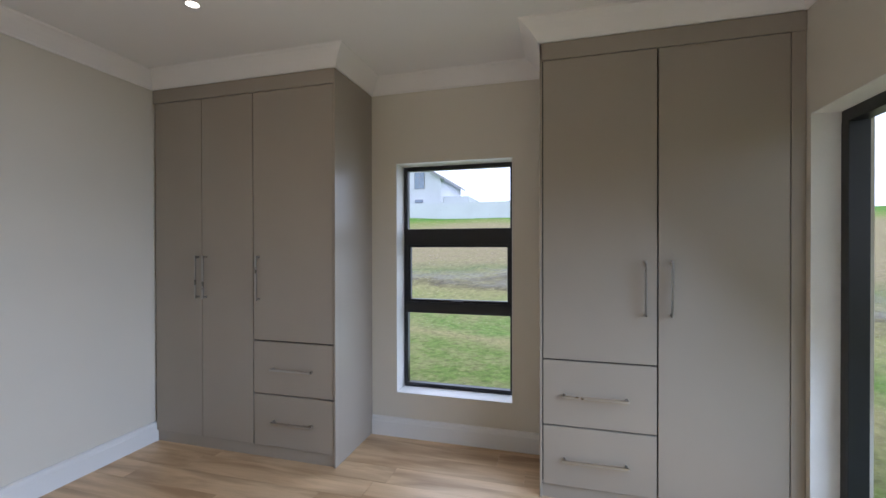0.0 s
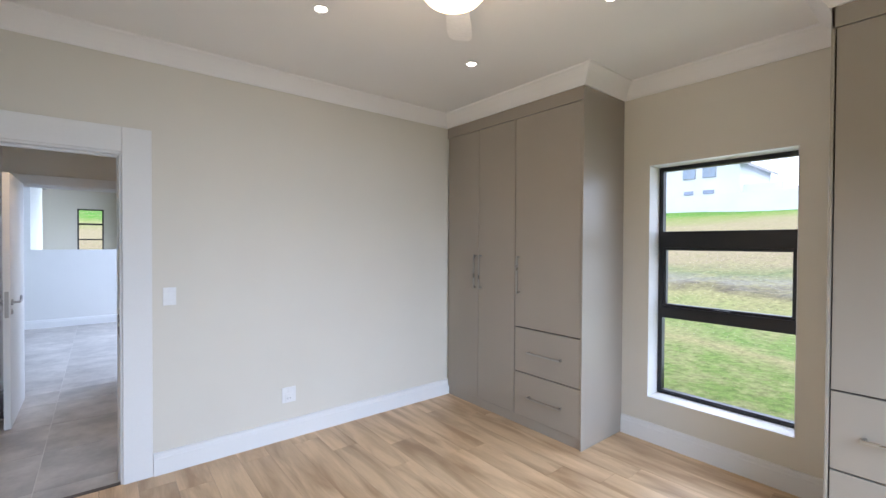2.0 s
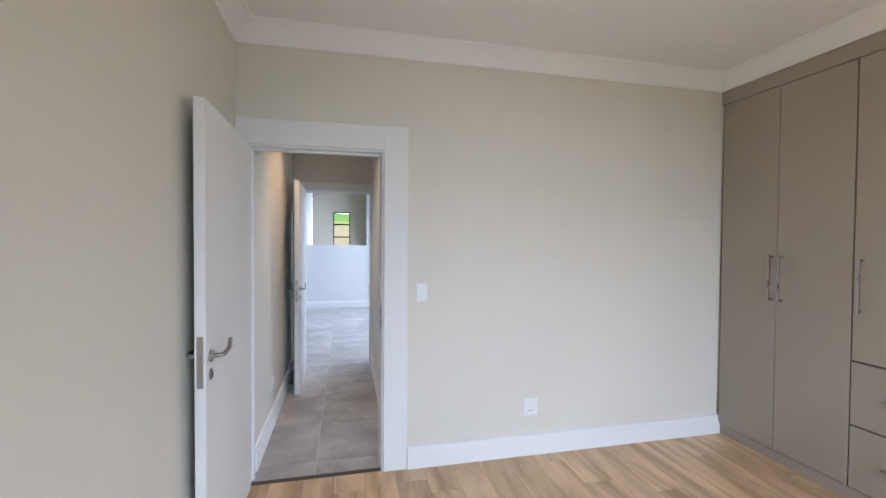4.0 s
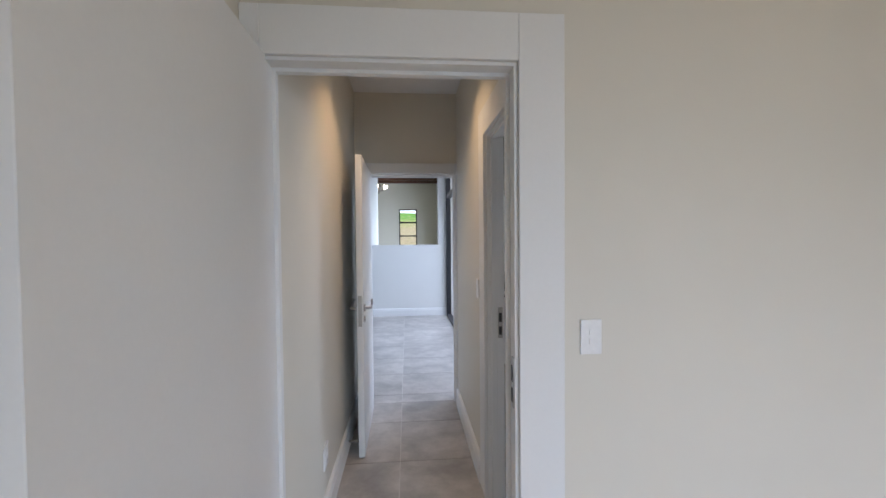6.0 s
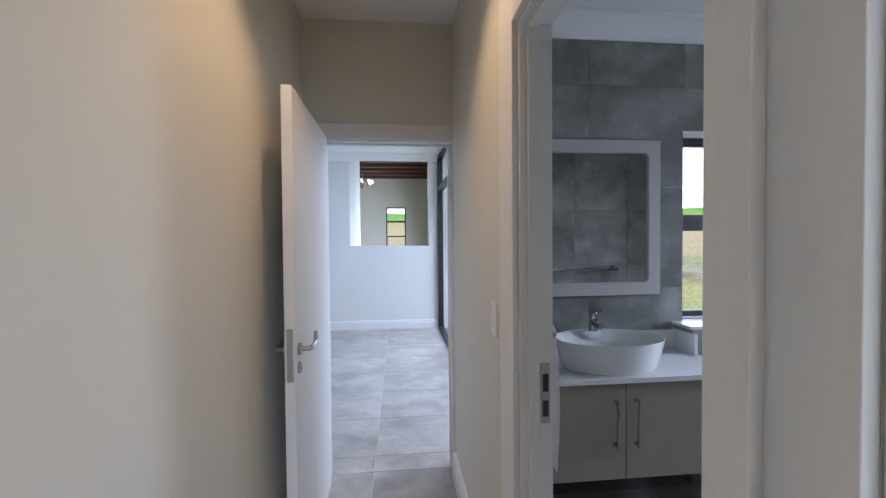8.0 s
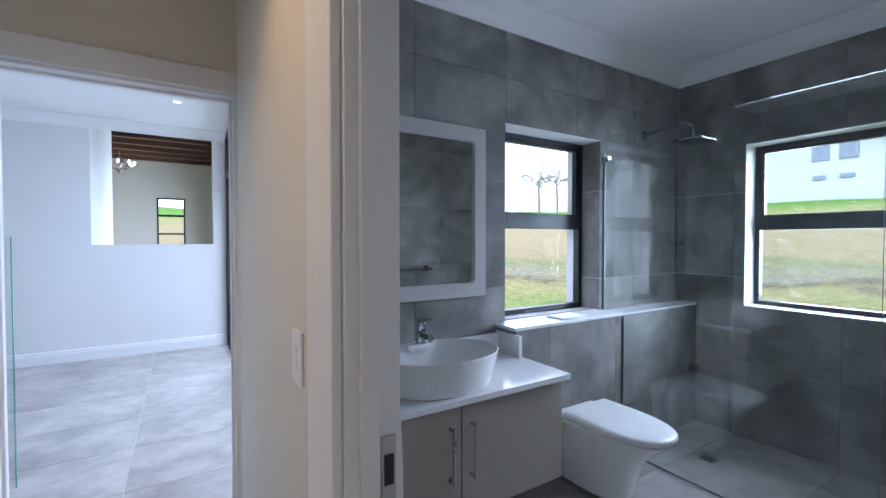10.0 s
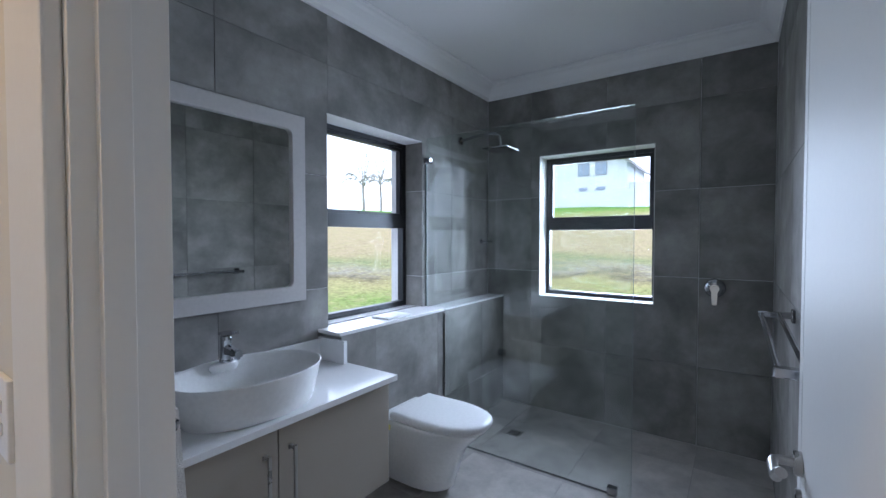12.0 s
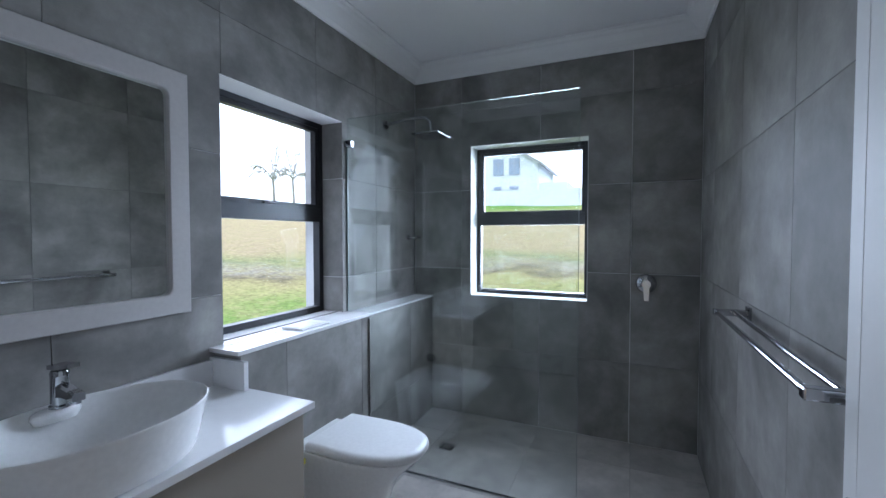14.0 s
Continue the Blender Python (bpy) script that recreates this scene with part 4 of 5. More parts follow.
def mirror_cabinet():
    m = thing("mirror", 0.83, 2.12, 1.09, "rectangular mirror in a wide taupe-white frame", "mirror")
    x0, x1, z0, z1, y = 0.33, 1.33, 1.09, 2.008, BATH_N - 0.001
    fw, dpt = 0.075, 0.03
    r = 0.03
    bm = bmesh.new()

    def rounded(ax0, ax1, az0, az1, rad, yy, n=6):
        pts = []
        for cx, cz, a0 in ((ax1 - rad, az1 - rad, 0), (ax0 + rad, az1 - rad, 90), (ax0 + rad, az0 + rad, 180), (ax1 - rad, az0 + rad, 270)):
            for i in range(n + 1):
                a = radians(a0 + 90 * i / n)
                pts.append((cx + rad * math.cos(a), yy, cz + rad * math.sin(a)))
        return pts

    o, i = 0.003, r
    rings = [rounded(x0, x1, z0, z1, o, y), rounded(x0, x1, z0, z1, o, y - dpt + 0.003), rounded(x0 + 0.003, x1 - 0.003, z0 + 0.003, z1 - 0.003, o, y - dpt), rounded(x0 + fw - 0.003, x1 - fw + 0.003, z0 + fw - 0.003, z1 - fw + 0.003, i, y - dpt), rounded(x0 + fw, x1 - fw, z0 + fw, z1 - fw, i, y - dpt + 0.003), rounded(x0 + fw, x1 - fw, z0 + fw, z1 - fw, i, y - dpt + 0.02)]
    bm_loft(rings, caps=False, bm=bm)
    part("frame", bm, MIRRORFRAME, m, "satin pale taupe mirror frame")
    part("glass", bm_box(x0 + fw - 0.008, x1 - fw + 0.008, y - dpt + 0.017, y - dpt + 0.021, z0 + fw - 0.008, z1 - fw + 0.008), mirror_m, m, "silvered mirror glass")


MIRRORFRAME = mat("mirror_frame_paint", (0.47, 0.45, 0.435), 0.4, vary=0.02, bump=0.02)
mirror_cabinet()


def toilet(x, back):
    t = thing("toilet", x, back, 0.05, "white wall-hung ceramic toilet with closed lid", "toilet")

    def dshape(half, length, z, n=40, y0=0.0):
        pts = []
        for k in range(n + 1):
            a = math.pi * k / n
            c, s = math.cos(a), math.sin(a)
            pts.append((x + half * math.copysign(abs(c) ** 0.8, c), back - y0 - (length - y0) * (0.36 + 0.64 * s ** 0.8) if 0 < k < n else back - y0 - (length - y0) * 0.36, z))
        pts.append((x - half * 0.97, back - y0, z))
        pts.append((x + half * 0.97, back - y0, z))
        return pts

    part("bowl", bm_loft([dshape(h, l, z) for h, l, z in ((0.118, 0.37, 0.03), (0.13, 0.39, 0.036), (0.136, 0.41, 0.1), (0.142, 0.435, 0.19), (0.152, 0.475, 0.27), (0.168, 0.54, 0.335), (0.18, 0.585, 0.378), (0.183, 0.598, 0.392), (0.181, 0.596, 0.398))]), CERAMIC, t, smooth=True)
    part("seat", bm_loft([dshape(h, l, z, y0=0.10) for h, l, z in ((0.168, 0.578, 0.397), (0.17, 0.581, 0.400), (0.17, 0.581, 0.408), (0.168, 0.578, 0.4115))]), PLASTIC, t, smooth=True)
    part("lid", bm_loft([dshape(h, l, z, y0=0.105) for h, l, z in ((0.184, 0.61, 0.411), (0.190, 0.617, 0.415), (0.191, 0.618, 0.428), (0.189, 0.615, 0.436), (0.183, 0.607, 0.442), (0.165, 0.585, 0.4455), (0.10, 0.47, 0.447))]), PLASTIC, t, "white soft-close lid", True)
    for s in (-0.075, 0.075):
        part("hinge", bm_cyl((x + s - 0.02, back - 0.085, 0.412), (x + s + 0.02, back - 0.085, 0.412), 0.009, seg=14), PLASTIC, t, smooth=True)
    part("inspection_tag", bm_box(x - 0.186, x - 0.176, back - 0.10, back - 0.06, 0.345, 0.37), YELLOW, t, "small yellow sticker")


toilet(1.882, LEDGE_F)

flush = thing("flush_plate", 1.93, 2.06, 0.92, "flat white flush plate lying in the stone ledge", "flush plate")
part("plate", bm_box(1.82, 2.03, 2.005, 2.14, 0.9205, 0.931, 0.003), PLASTIC, flush)
part("button", bm_box(1.83, 1.955, 2.015, 2.13, 0.931, 0.9335, 0.001), PLASTIC, flush)
part("button", bm_box(1.96, 2.02, 2.015, 2.13, 0.931, 0.9335, 0.001), PLASTIC, flush)

screen = thing("shower_screen", 2.37, 1.4, 0.0, "frameless clear glass shower screen notched over the ledge", "shower screen")
bmg = bmesh.new()
prof = [(0.775, 0.004), (LEDGE_F - 0.006, 0.004), (LEDGE_F - 0.006, 0.926), (BATH_N - 0.008, 0.926), (BATH_N - 0.008, 2.10), (0.775, 2.10)]
bm_loft([[(2.366, a, b) for a, b in prof], [(2.374, a, b) for a, b in prof]], bm=bmg)
sg = part("pane", bmg, SHOWERGLASS, screen)
sg.visible_shadow = False
EDGE = mat("polished_glass_edge", (0.18, 0.22, 0.21), 0.4, vary=0.05, bump=0.0)
part("top_edge", bm_box(2.368, 2.372, 0.775, BATH_N - 0.008, 2.1003, 2.1012), EDGE, screen, "polished pale green glass edge")
part("free_edge", bm_box(2.3685, 2.3715, 0.7725, 0.7745, 0.004, 2.1035), EDGE, screen, "polished pale green glass edge")
part("wall_channel", bm_box(2.364, 2.376, BATH_N - 0.01, BATH_N, 0.922, 1.93, 0.001), EDGE, screen, "slim brushed wall channel")
part("front_channel", bm_box(2.366, 2.374, LEDGE_F - 0.01, LEDGE_F, 0.004, 0.888, 0.001), STEEL, screen, "slim brushed wall channel")
part("floor_channel", bm_box(2.362, 2.378, 0.895, LEDGE_F - 0.01, 0.0, 0.006, 0.001), CHROME, screen, "slim chrome floor channel")
part("clamp", bm_box(2.344, 2.38, BATH_N - 0.05, BATH_N - 0.001, 1.925, 1.965, 0.003), CHROME, screen, "square chrome glass clamp")
part("clamp", bm_box(2.350, 2.390, 0.845, 0.895, 0.0, 0.045, 0.003), CHROME, screen, "square chrome glass clamp")

sh = thing("rain_shower", 2.82, BATH_N, 2.17, "square chrome rain shower head on a wall arm", "shower head")
part("wall_rose", bm_cyl((2.82, BATH_N, 2.17), (2.82, BATH_N - 0.012, 2.17), 0.03, seg=24), CHROME, sh, smooth=True)
part("arm", bm_tube([(2.82, BATH_N, 2.17), (2.82, BATH_N - 0.05, 2.175), (2.82, BATH_N - 0.15, 2.19), (2.82, BATH_N - 0.26, 2.195), (2.82, BATH_N - 0.325, 2.185), (2.82, BATH_N - 0.355, 2.155), (2.82, BATH_N - 0.36, 2.09)], 0.011, 14), CHROME, sh, smooth=True)
part("head", bm_box(2.72, 2.92, BATH_N - 0.46, BATH_N - 0.26, 2.06, 2.07, 0.002), CHROME, sh, "thin square chrome rose")
part("swivel", bm_cyl((2.82, BATH_N - 0.36, 2.07), (2.82, BATH_N - 0.36, 2.095), 0.018, seg=16), CHROME, sh, smooth=True)

mx = thing("shower_mixer", BATH_E, 0.447, 1.07, "round chrome shower mixer with a lever on the tiles", "shower mixer")
part("rose", bm_loft([[(BATH_E - d, 0.447 + r * math.cos(k * math.tau / 36), 1.075 + r * math.sin(k * math.tau / 36)) for k in range(36)] for r, d in ((0.062, 0.0), (0.06, 0.006), (0.052, 0.013), (0.04, 0.018), (0.028, 0.021))]), CHROME, mx, smooth=True)
part("hub", bm_cyl((BATH_E - 0.01, 0.447, 1.075), (BATH_E - 0.055, 0.447, 1.075), 0.03, 0.027, seg=24), CHROME, mx, smooth=True)
part("lever", bm_loft([[(BATH_E - 0.05 - d, 0.447 + sx * w, 1.08 - h + 0 * sz) if sz < 0 else (BATH_E - 0.062 - d, 0.447 + sx * w, 1.08 - h) for sx, sz in ((-1, -1), (1, -1), (1, 1), (-1, 1))] for d, h, w in ((0, -0.01, 0.018), (0.004, 0.05, 0.017), (0.008, 0.11, 0.013))]), CHROME, mx)

soap = thing("soap_shelf", 3.18, BATH_N, 1.375, "small chrome bracket on the shower wall", "bracket")
part("rod", bm_tube([(3.15, BATH_N, 1.375), (3.15, BATH_N - 0.06, 1.375), (3.16, BATH_N - 0.075, 1.375), (3.21, BATH_N - 0.075, 1.375)], 0.009, 10), CHROME, soap, smooth=True)
part("rose", bm_cyl((3.15, BATH_N, 1.375), (3.15, BATH_N - 0.008, 1.375), 0.02, seg=18), CHROME, soap, smooth=True)

# Added solid cap: takes the place of a faint reflection in the glass.
stand_in = thing("angle_valve", 3.235, LEDGE_F, 0.42, "small round chrome cap added for a reflection in the shower screen", "outlet")
part("cap", bm_cyl((3.2, LEDGE_F, 0.43), (3.2, LEDGE_F - 0.05, 0.43), 0.03, 0.026, seg=20), CHROME, stand_in, smooth=True)

drain = thing("floor_drain", 2.743, 1.627, 0.0, "square dark steel floor drain in the shower", "drain")
part("grate", bm_box(2.695, 2.79, 1.58, 1.675, 0.0, 0.003, 0.001), STEEL, drain)
for k in range(5):
    part("slot", bm_box(2.705, 2.78, 1.592 + k * 0.016, 1.6 + k * 0.016, 0.003, 0.0036), BLACKTRIM, drain)

rail = thing("towel_rail", 1.5, BATH_S, 1.13, "double chrome towel rail on square brackets", "towel rail")
for bx in (1.18, 2.08):
    b = part("bracket", bm_box(bx - 0.014, bx + 0.014, BATH_S + 0.004, BATH_S + 0.115, 1.09, 1.114, 0.004), CHROME, rail)
part("wall_mount", bm_box(1.155, 1.205, BATH_S, BATH_S + 0.01, 1.077, 1.127, 0.002), CHROME, rail)
part("wall_mount", bm_box(2.055, 2.105, BATH_S, BATH_S + 0.01, 1.077, 1.127, 0.002), CHROME, rail)
part("rod", bm_cyl((1.18, BATH_S + 0.104, 1.102), (2.08, BATH_S + 0.104, 1.102), 0.008, seg=14), CHROME, rail, smooth=True)
part("rod", bm_cyl((1.18, BATH_S + 0.05, 1.106), (2.08, BATH_S + 0.05, 1.106), 0.008, seg=14), CHROME, rail, smooth=True)

ring = thing("towel_ring", BATH_W, 1.075, 1.12, "small chrome towel bar on the wall beside the doorway", "towel ring")
part("arm", bm_tube([(BATH_W, 1.0, 1.125), (BATH_W + 0.05, 1.0, 1.125), (BATH_W + 0.055, 1.01, 1.125), (BATH_W + 0.055, 1.16, 1.125), (BATH_W + 0.05, 1.17, 1.125), (BATH_W, 1.17, 1.125)], 0.007, 10), CHROME, ring, smooth=True)


def hung_towel(x, y0, y1, top, low):
    t = thing("towel", x, (y0 + y1) / 2, low, "folded white cotton hand towel hanging on the bar", "towel")
    bm = bmesh.new()
    n, mrows = 10, 14
    outline = []
    for i in range(mrows + 1):
        f = i / mrows
        outline.append((x + 0.012 + 0.006 * math.sin(f * 3), top - f * (top - low)))
    back = [(x - 0.012 - 0.004 * math.sin(i * 0.4), low + 0.05 + i * (top - low - 0.05) / mrows) for i in range(mrows + 1)]
    loop = outline + back
    rings = []
    for k in range(n + 1):
        y = y0 + (y1 - y0) * k / n
        rings.append([(px + 0.004 * math.sin(k * 1.3 + pz * 9), y, pz + 0.004 * math.sin(k * 0.7)) for px, pz in loop])
    bm_loft(rings, bm=bm)
    part("cloth", bm, TOWEL, t, smooth=True)


hung_towel(BATH_W + 0.055, 1.02, 1.15, 1.142, 0.68)

bath_things += [o for o in bpy.data.objects if o not in before_bath and o.parent is None]

# ---- living room and beyond ----
pane_t = thing("glass_balustrade", -1.9, 3.6, 0.0, "frameless clear glass panel with a green edge", "glass panel")
gp = part("pane", bm_box(-2.9, -0.945, 3.594, 3.606, 0.0, 1.42), SHOWERGLASS, pane_t)
gp.visible_shadow = False
part("edge", bm_box(-0.9445, -0.940, 3.594, 3.606, 0.0, 1.42), GREENEDGE, pane_t, "green polished glass edge")


def beam(name, bm, group):
    b = tagged(new(name, mesh_of(name, bm, DARKWOOD)), "dark-stained timber roof beam under the high ceiling", "beam", group)
    return b


for k in range(8):
    y = 7.7 + k * 0.62
    beam("tie_beam", bm_box(-4.0, 0.62, y - 0.05, y + 0.05, 3.19, 3.38, 0.01), "roof beams")
for x in (-3.4, -2.2, -1.0, 0.3):
    beam("purlin", bm_box(x - 0.05, x + 0.05, LIV_N + 0.2, FAR_N, 3.381, 3.56, 0.01), "roof purlins")


def chandelier(x, y, z):
    c = thing("chandelier", x, y, z, "small chandelier with warm lit bulbs", "chandelier")
    part("rod", bm_cyl((x, y, z + 0.1), (x, y, 3.2), 0.01, seg=10), STEEL, c)
    part("hub", bm_loft([ellipse(x, y, r, r, z + h, 20, 2) for r, h in ((0.02, -0.22), (0.06, -0.16), (0.05, -0.05), (0.09, 0.0), (0.04, 0.1))]), STEEL, c, smooth=True)
    for k in range(8):
        a = k * math.tau / 8
        ex, ey = x + 0.25 * math.cos(a), y + 0.25 * math.sin(a)
        arm = part("arm", bm_tube([(x, y, z - 0.08), (x + 0.12 * math.cos(a), y + 0.12 * math.sin(a), z - 0.13), (ex, ey, z - 0.04)], 0.008, 8), STEEL, c, smooth=True)
        part("bulb", bm_loft([ellipse(ex, ey, r, r, z + h, 12, 2) for r, h in ((0.008, -0.04), (0.019, -0.01), (0.018, 0.012), (0.006, 0.035))]), BULB, arm, "glowing bulb", True)


chandelier(-1.18, 11.2, 2.98)

# ---- outside ----


def house():
    hx = 42.0
    h = thing("house", hx + 4, 12, ground_height(hx, 12), "two-storey white rendered house on the ridge", "house")
    gz = 3.0
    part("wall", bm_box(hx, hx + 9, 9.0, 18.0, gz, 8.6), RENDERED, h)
    bm = bmesh.new()
    bm_loft([[(hx - 0.4, 8.5, 8.25), (hx - 0.4, 13.5, 11.2), (hx - 0.4, 18.5, 8.25), (hx - 0.4, 18.5, 8.5), (hx - 0.4, 13.5, 11.5), (hx - 0.4, 8.5, 8.5)], [(hx + 9.4, 8.5, 8.25), (hx + 9.4, 13.5, 11.2), (hx + 9.4, 18.5, 8.25), (hx + 9.4, 18.5, 8.5), (hx + 9.4, 13.5, 11.5), (hx + 9.4, 8.5, 8.5)]], bm=bm)
    part("roof", bm, ROOF, h)
    part("gable", bm_loft([[(hx, 9.0, 8.59), (hx, 13.5, 11.25), (hx, 18, 8.59)], [(hx + 8.9, 9.0, 8.59), (hx + 8.9, 13.5, 11.25), (hx + 8.9, 18, 8.59)]]), RENDERED, h)
    for y0, y1 in ((12.4, 13.5), (10.75, 11.85)):
        w = part("window", bm_box(hx - 0.06, hx + 0.02, y0, y1, 7.45, 9.15, 0.01), HOUSEFRAME, h, "tall dark-framed window")
        for p, q in ((y0 + 0.05, (y0 + y1) / 2 - 0.03), ((y0 + y1) / 2 + 0.03, y1 - 0.05)):
            for z0, z1 in ((7.5, 8.6), (8.66, 9.1)):
                part("pane", bm_box(hx - 0.09, hx - 0.058, p, q, z0, z1), HOUSEGLASS, w)
    for y0, y1 in ((12.6, 13.4), (10.9, 11.8)):
        w = part("window", bm_box(hx - 0.06, hx + 0.02, y0, y1, 6.0, 6.35, 0.01), HOUSEFRAME, h, "low strip window")
        part("pane", bm_box(hx - 0.09, hx - 0.058, y0 + 0.04, y1 - 0.04, 6.05, 6.3), HOUSEGLASS, w)
    part("lean_to", bm_box(hx + 1, hx + 8, 6.3, 8.99, gz, 6.7), RENDERED, h, "lower flat-roofed wing")
    g = thing("house", hx + 10, 2, ground_height(hx + 8, 2), "low white house with a grey pitched roof", "house")
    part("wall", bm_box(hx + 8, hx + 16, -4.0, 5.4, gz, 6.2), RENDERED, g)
    part("roof", bm_loft([[(hx + 7.6, -4.4, 6.19), (hx + 7.6, 5.8, 6.19), (hx + 7.6, 1.0, 7.2)], [(hx + 16.4, -4.4, 6.19), (hx + 16.4, 5.8, 6.19), (hx + 16.4, 1.0, 7.2)]]), ROOF, g)
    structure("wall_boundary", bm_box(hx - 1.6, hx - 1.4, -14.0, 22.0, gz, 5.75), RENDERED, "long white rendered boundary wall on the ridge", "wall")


house()


def palm(x, y, height, seed):
    rnd = random.Random(seed)
    z0 = ground_height(x, y)
    p = thing("palm_tree", x, y, z0, "tall bare palm with sparse frayed fronds", "palm")
    lean = rnd.uniform(-0.25, 0.25)
    bend = lambda f: x + lean * f * f
    part("trunk", bm_loft([ellipse(bend(f), y, (0.17 - 0.05 * f) * (1.0 + 0.06 * (i % 2)), (0.17 - 0.05 * f) * (1.0 + 0.06 * (i % 2)), z0 - 0.2 + (height + 0.3) * f, 12, 2) for i, f in enumerate([k / 14 for k in range(15)])]), TRUNK, p, smooth=True)
    top = Vector((x + lean, y, z0 + height))
    for k in range(11):
        upright = k < 4
        a = k * 2.4 + rnd.uniform(-0.3, 0.3)
        d = Vector((math.cos(a), math.sin(a), 0))
        side = Vector((-d.y, d.x, 0))
        reach, rise, fall = (rnd.uniform(0.7, 1.5), rnd.uniform(2.6, 3.9), 0.3) if upright else (rnd.uniform(2.0, 2.9), rnd.uniform(2.8, 4.0), rnd.uniform(2.4, 3.6))
        pts = [top + d * reach * f + Vector((0, 0, rise * f - fall * f * f)) for f in (0, 0.12, 0.25, 0.4, 0.55, 0.7, 0.85, 1.0)]
        bm = bmesh.new()
        bm_tube(pts, 0.045, 5, bm)
        for u, v in zip(pts[2:], pts[3:]):
            for j in range(4):
                for w in (-1, 1):
                    if rnd.random() < 0.35:
                        continue
                    o = u.lerp(v, j / 4)
                    along = (v - u).normalized()
                    tip = o + side * w * rnd.uniform(0.2, 0.45) + along * rnd.uniform(0.1, 0.35) - Vector((0, 0, rnd.uniform(0.15, 0.55)))
                    e = along * 0.05
                    bm.faces.new([bm.verts.new(c) for c in (o - e, o + e, tip)])
        part("frond", bm, FROND, p)


palm(33.0, 34.0, 2.7, 3)
palm(36.4, 34.6, 3.1, 8)

# ---- floor finishes and wall tiles, piece by piece ----
threshold = structure("threshold_bedroom", bm_box(-0.788, -0.012, 0.0, 0.035, -0.012, 0.004, 0.001), STRIP, "dark metal threshold strip between timber and tile", "threshold")

wood_floor = structure("floor_bedroom", bm_box(BED_W, BED_E, BED_S, 0.0, -0.011, -0.006), SHADOWGAP, "oak laminate plank floor", "floor")


def planks():
    rnd = random.Random(5)
    pw, pl = 0.186, 1.28
    shared = {}
    x = BED_W
    while x < BED_E - 1e-4:
        x1 = min(x + pw, BED_E)
        y = BED_S - rnd.uniform(0, pl)
        while y < 0:
            a, b = max(y, BED_S), min(y + pl, 0.0)
            if b - a > 0.02:
                key = (round(x1 - x, 3), round(b - a, 3))
                if key not in shared:
                    w, l = x1 - x - 0.0014, b - a - 0.0014
                    shared[key] = mesh_of("plank", bm_box(-w / 2, w / 2, -l / 2, l / 2, -0.007, 0.0), OAK)
                ob = new("plank", shared[key])
                ob.location = ((x + x1) / 2, (a + b) / 2, 0.0)
                ob.parent = wood_floor
            y += pl
        x = x1


planks()


def tiles(parent, axis, face, u_range, v_range, u0, v0, size, material, holes=(), out=1, joint=0.0026, thick=0.008, size_v=None):
    """A grid of tiles. axis 'z': floor (u = x, v = y); 'x' or 'y': walls (u along, v = z). Tiles are cut round the holes."""
    sv = size_v or size

    def cut(rects, h):
        res = []
        for a, b, c, d in rects:
            if h[0] >= b or h[1] <= a or h[2] >= d or h[3] <= c:
                res.append((a, b, c, d))
                continue
            p, q = max(a, h[0]), min(b, h[1])
            res += [r for r in ((a, p, c, d), (q, b, c, d), (p, q, c, max(c, h[2])), (p, q, min(d, h[3]), d)) if r[1] - r[0] > 0.004 and r[3] - r[2] > 0.004]
        return res

    iu = math.floor((u_range[0] - u0) / size)
    shared = {}
    while u0 + iu * size < u_range[1] - 1e-4:
        iv = math.floor((v_range[0] - v0) / sv)
        while v0 + iv * sv < v_range[1] - 1e-4:
            a, b = max(u0 + iu * size, u_range[0]), min(u0 + (iu + 1) * size, u_range[1])
            c, d = max(v0 + iv * sv, v_range[0]), min(v0 + (iv + 1) * sv, v_range[1])
            iv += 1
            if b - a < 0.006 or d - c < 0.006:
                continue
            j = joint / 2
            rects = [(a + j, b - j, c + j, d - j)]
            for h in holes:
                rects = cut(rects, h)
            if not rects:
                continue
            bm = bmesh.new()
            for p, q, r, s in rects:
                if axis == "z":
                    bm_box(p, q, r, s, face - thick, face, bm=bm)
                elif axis == "x":
                    bm_box(face, face - out * thick, p, q, r, s, bm=bm)
                else:
                    bm_box(p, q, face, face - out * thick, r, s, bm=bm)
            ob = new("tile", mesh_of("tile", bm, material))
            ob.parent = parent
        iu += 1


def floor_slab(name, x0, x1, y0, y1, grout, label):
    return structure(name, bm_box(x0, x1, y0, y1, -0.011, -0.003), grout, label, "floor")


fb = bath(floor_slab("floor_bathroom", BATH_W, BATH_E, BATH_S, BATH_N, GROUT, "grey cement-look tile floor"))
tiles(fb, "z", 0.0, (BATH_W, BATH_E), (BATH_S, LEDGE_F), 2.94, 0.53, 0.6, FTILE)
fc = floor_slab("floor_corridor", COR_W, 0.1715, 0.036, COR_N + 0.06, PALEGROUT, "grey cement-look tile floor")
tiles(fc, "z", 0.0, (COR_W, COR_E), (0.037, COR_N + 0.06), -0.42, 2.01, 1.2, FTILE, size_v=0.6, joint=0.0045)
tiles(fc, "z", 0.0, (COR_E + 0.001, 0.172), (bath_door[0] + 0.013, bath_door[1] - 0.013), -0.42, 2.01, 1.2, FTILE, size_v=0.6, joint=0.0045)
fl = floor_slab("floor_living", -4.0, LIV_E, COR_N + 0.061, LIV_N, PALEGROUT, "pale grey cement-look tile floor")
tiles(fl, "z", 0.0, (-4.0, LIV_E), (COR_N + 0.061, LIV_N), -0.42, 2.01, 1.2, FTILE, size_v=0.6, joint=0.0045)
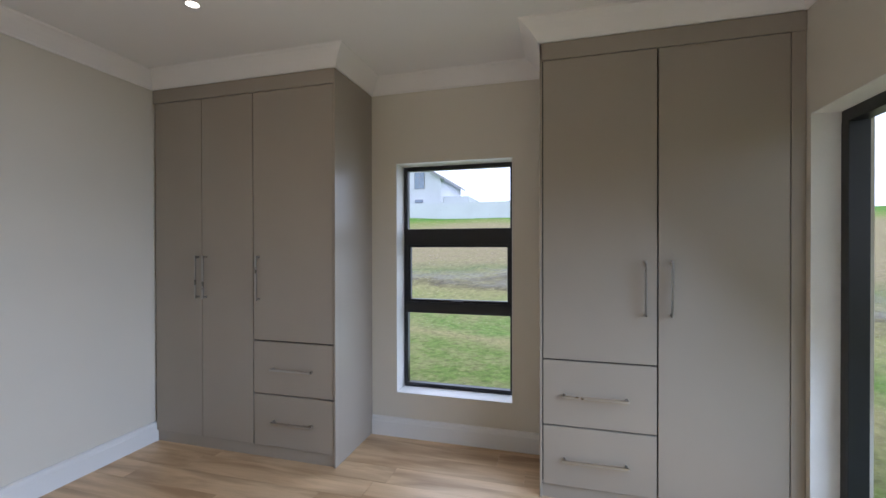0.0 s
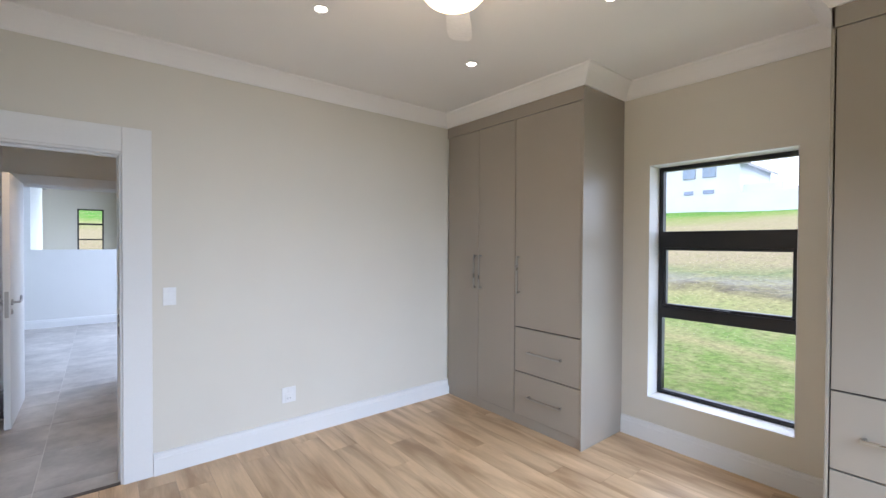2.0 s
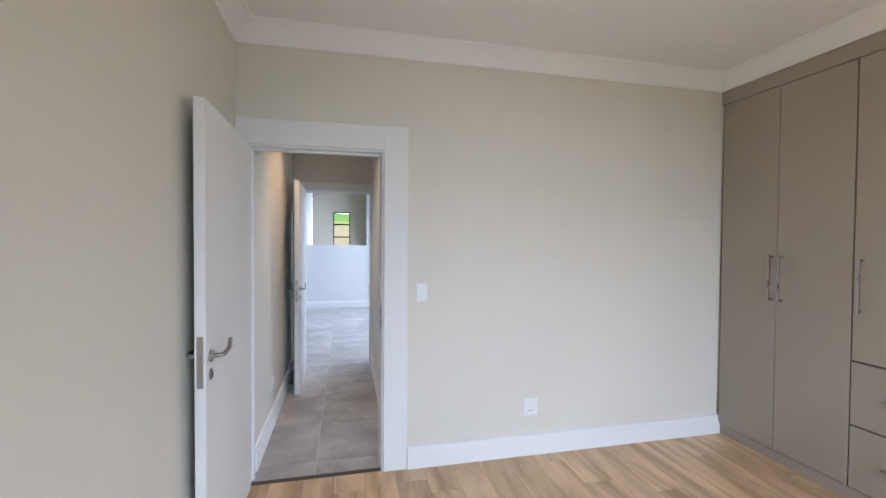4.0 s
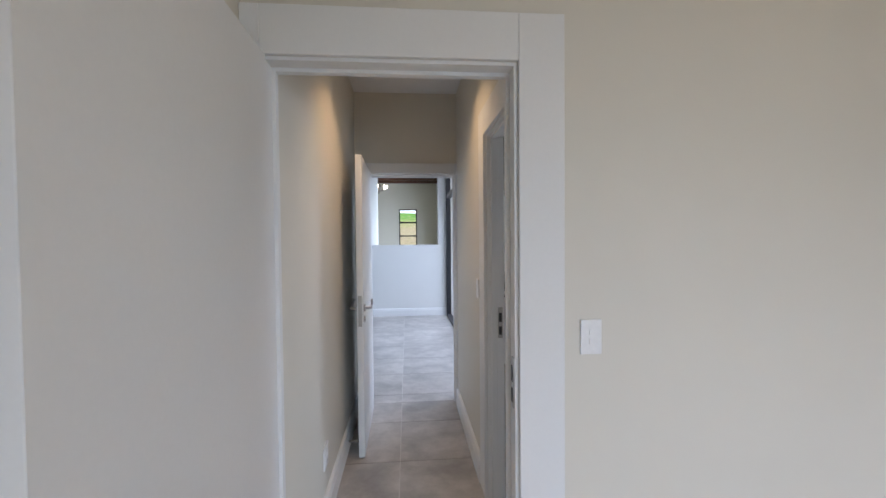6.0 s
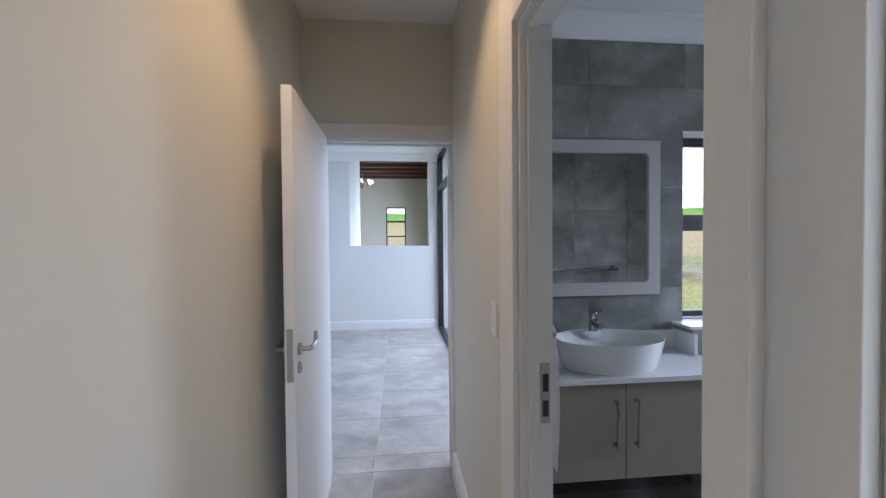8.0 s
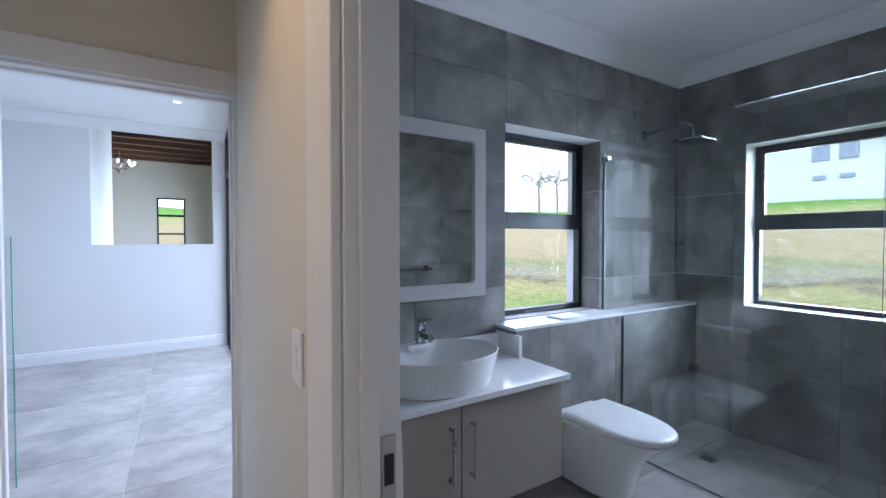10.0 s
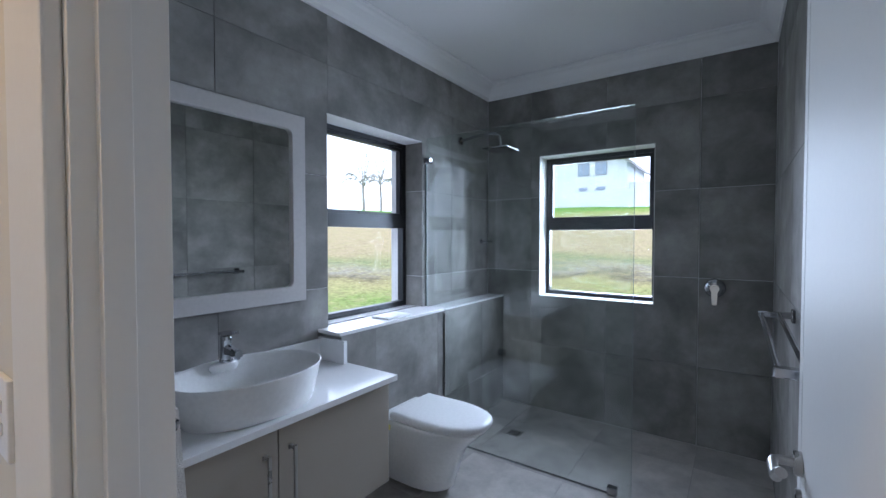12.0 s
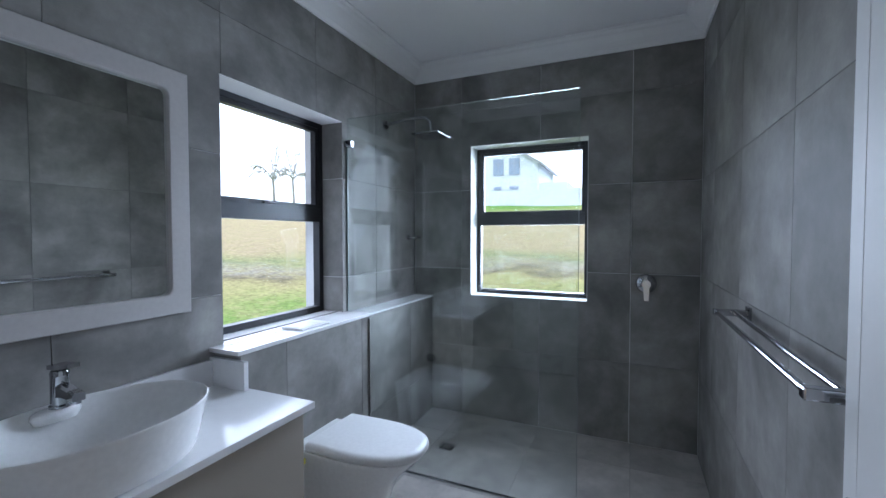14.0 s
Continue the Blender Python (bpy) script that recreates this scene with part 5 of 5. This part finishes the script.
ff = structure("floor_far_room", bm_box(-4.0, 0.62, LIV_N + 0.2, FAR_N, -0.011, 0.0), FTILE, "grey tile floor", "floor")

north_tiles = bath(structure("wall_tiling_north", bm_box(BATH_W, BATH_E, BATH_N + 0.004, BATH_N + 0.007, 0.93, 0.935), WALLGROUT, "grey cement-look wall tiling around the north window", "wall tiling"))
tiles(north_tiles, "y", BATH_N, (BATH_W, BATH_E), (0.0, 2.64), 0.30, 0.535, 0.6, WTILE, [(1.49, 2.33, 0.9, 2.075), (1.447, BATH_E, -0.1, 0.901)], -1)
east_tiles = bath(structure("wall_tiling_east", bm_box(BATH_E + 0.004, BATH_E + 0.007, 0.2, 2.0, 0.93, 0.932), WALLGROUT, "grey cement-look wall tiling around the east window", "wall tiling"))
tiles(east_tiles, "x", BATH_E, (BATH_S, BATH_N), (0.0, 2.64), 0.54, 0.535, 0.6, WTILE, [bath_win_e], -1)
south_tiles = bath(structure("wall_tiling_south", bm_box(BATH_W, BATH_E, 0.12, BATH_S - 0.004, 0.0, 2.64), WALLGROUT, "grey cement-look wall tiling", "wall tiling"))
tiles(south_tiles, "y", BATH_S, (BATH_W, BATH_E), (0.0, 2.64), 0.46, 0.535, 0.6, WTILE, [], 1)
west_tiles = bath(structure("wall_tiling_west", bm_box(0.1923, BATH_W - 0.004, 0.91, BATH_N, 0.0, 2.64), WALLGROUT, "grey cement-look wall tiling", "wall tiling"))
tiles(west_tiles, "x", BATH_W, (0.892, BATH_N), (0.0, 2.64), 0.54, 0.535, 0.6, WTILE, [], 1)
low_tiles = bath(structure("wall_tiling_low", bm_box(1.46, BATH_E, LEDGE_F + 0.004, LEDGE_F + 0.007, 0.0, 0.88), WALLGROUT, "grey cement-look tiling on the low wall", "wall tiling"))
tiles(low_tiles, "y", LEDGE_F, (1.4465, BATH_E), (0.0, 0.9005), 1.70, 0.3, 0.6, WTILE, [], -1)
reveal_tiles = bath(structure("wall_tiling_reveal", bm_box(2.3305, 2.3335, 2.16, 2.29, 0.93, 2.06), WALLGROUT, "grey cement-look tiling in the window reveal", "wall tiling"))
tiles(reveal_tiles, "x", 2.326, (BATH_N, 2.295), (0.921, 2.072), 2.145, 0.535, 0.6, WTILE, [], -1)
tiles(reveal_tiles, "x", 1.494, (BATH_N, 2.295), (0.921, 2.072), 2.145, 0.535, 0.6, WTILE, [], 1, thick=0.004)
bath(structure("trim_bathroom_north_window", bm_box(1.495, 2.325, BATH_N, 2.295, 2.071, 2.075), PLASTER, "white plastered window head", "window reveal"))

for ob in bath_things:
    ob.location = Vector(ob.location) + BATH_SHIFT
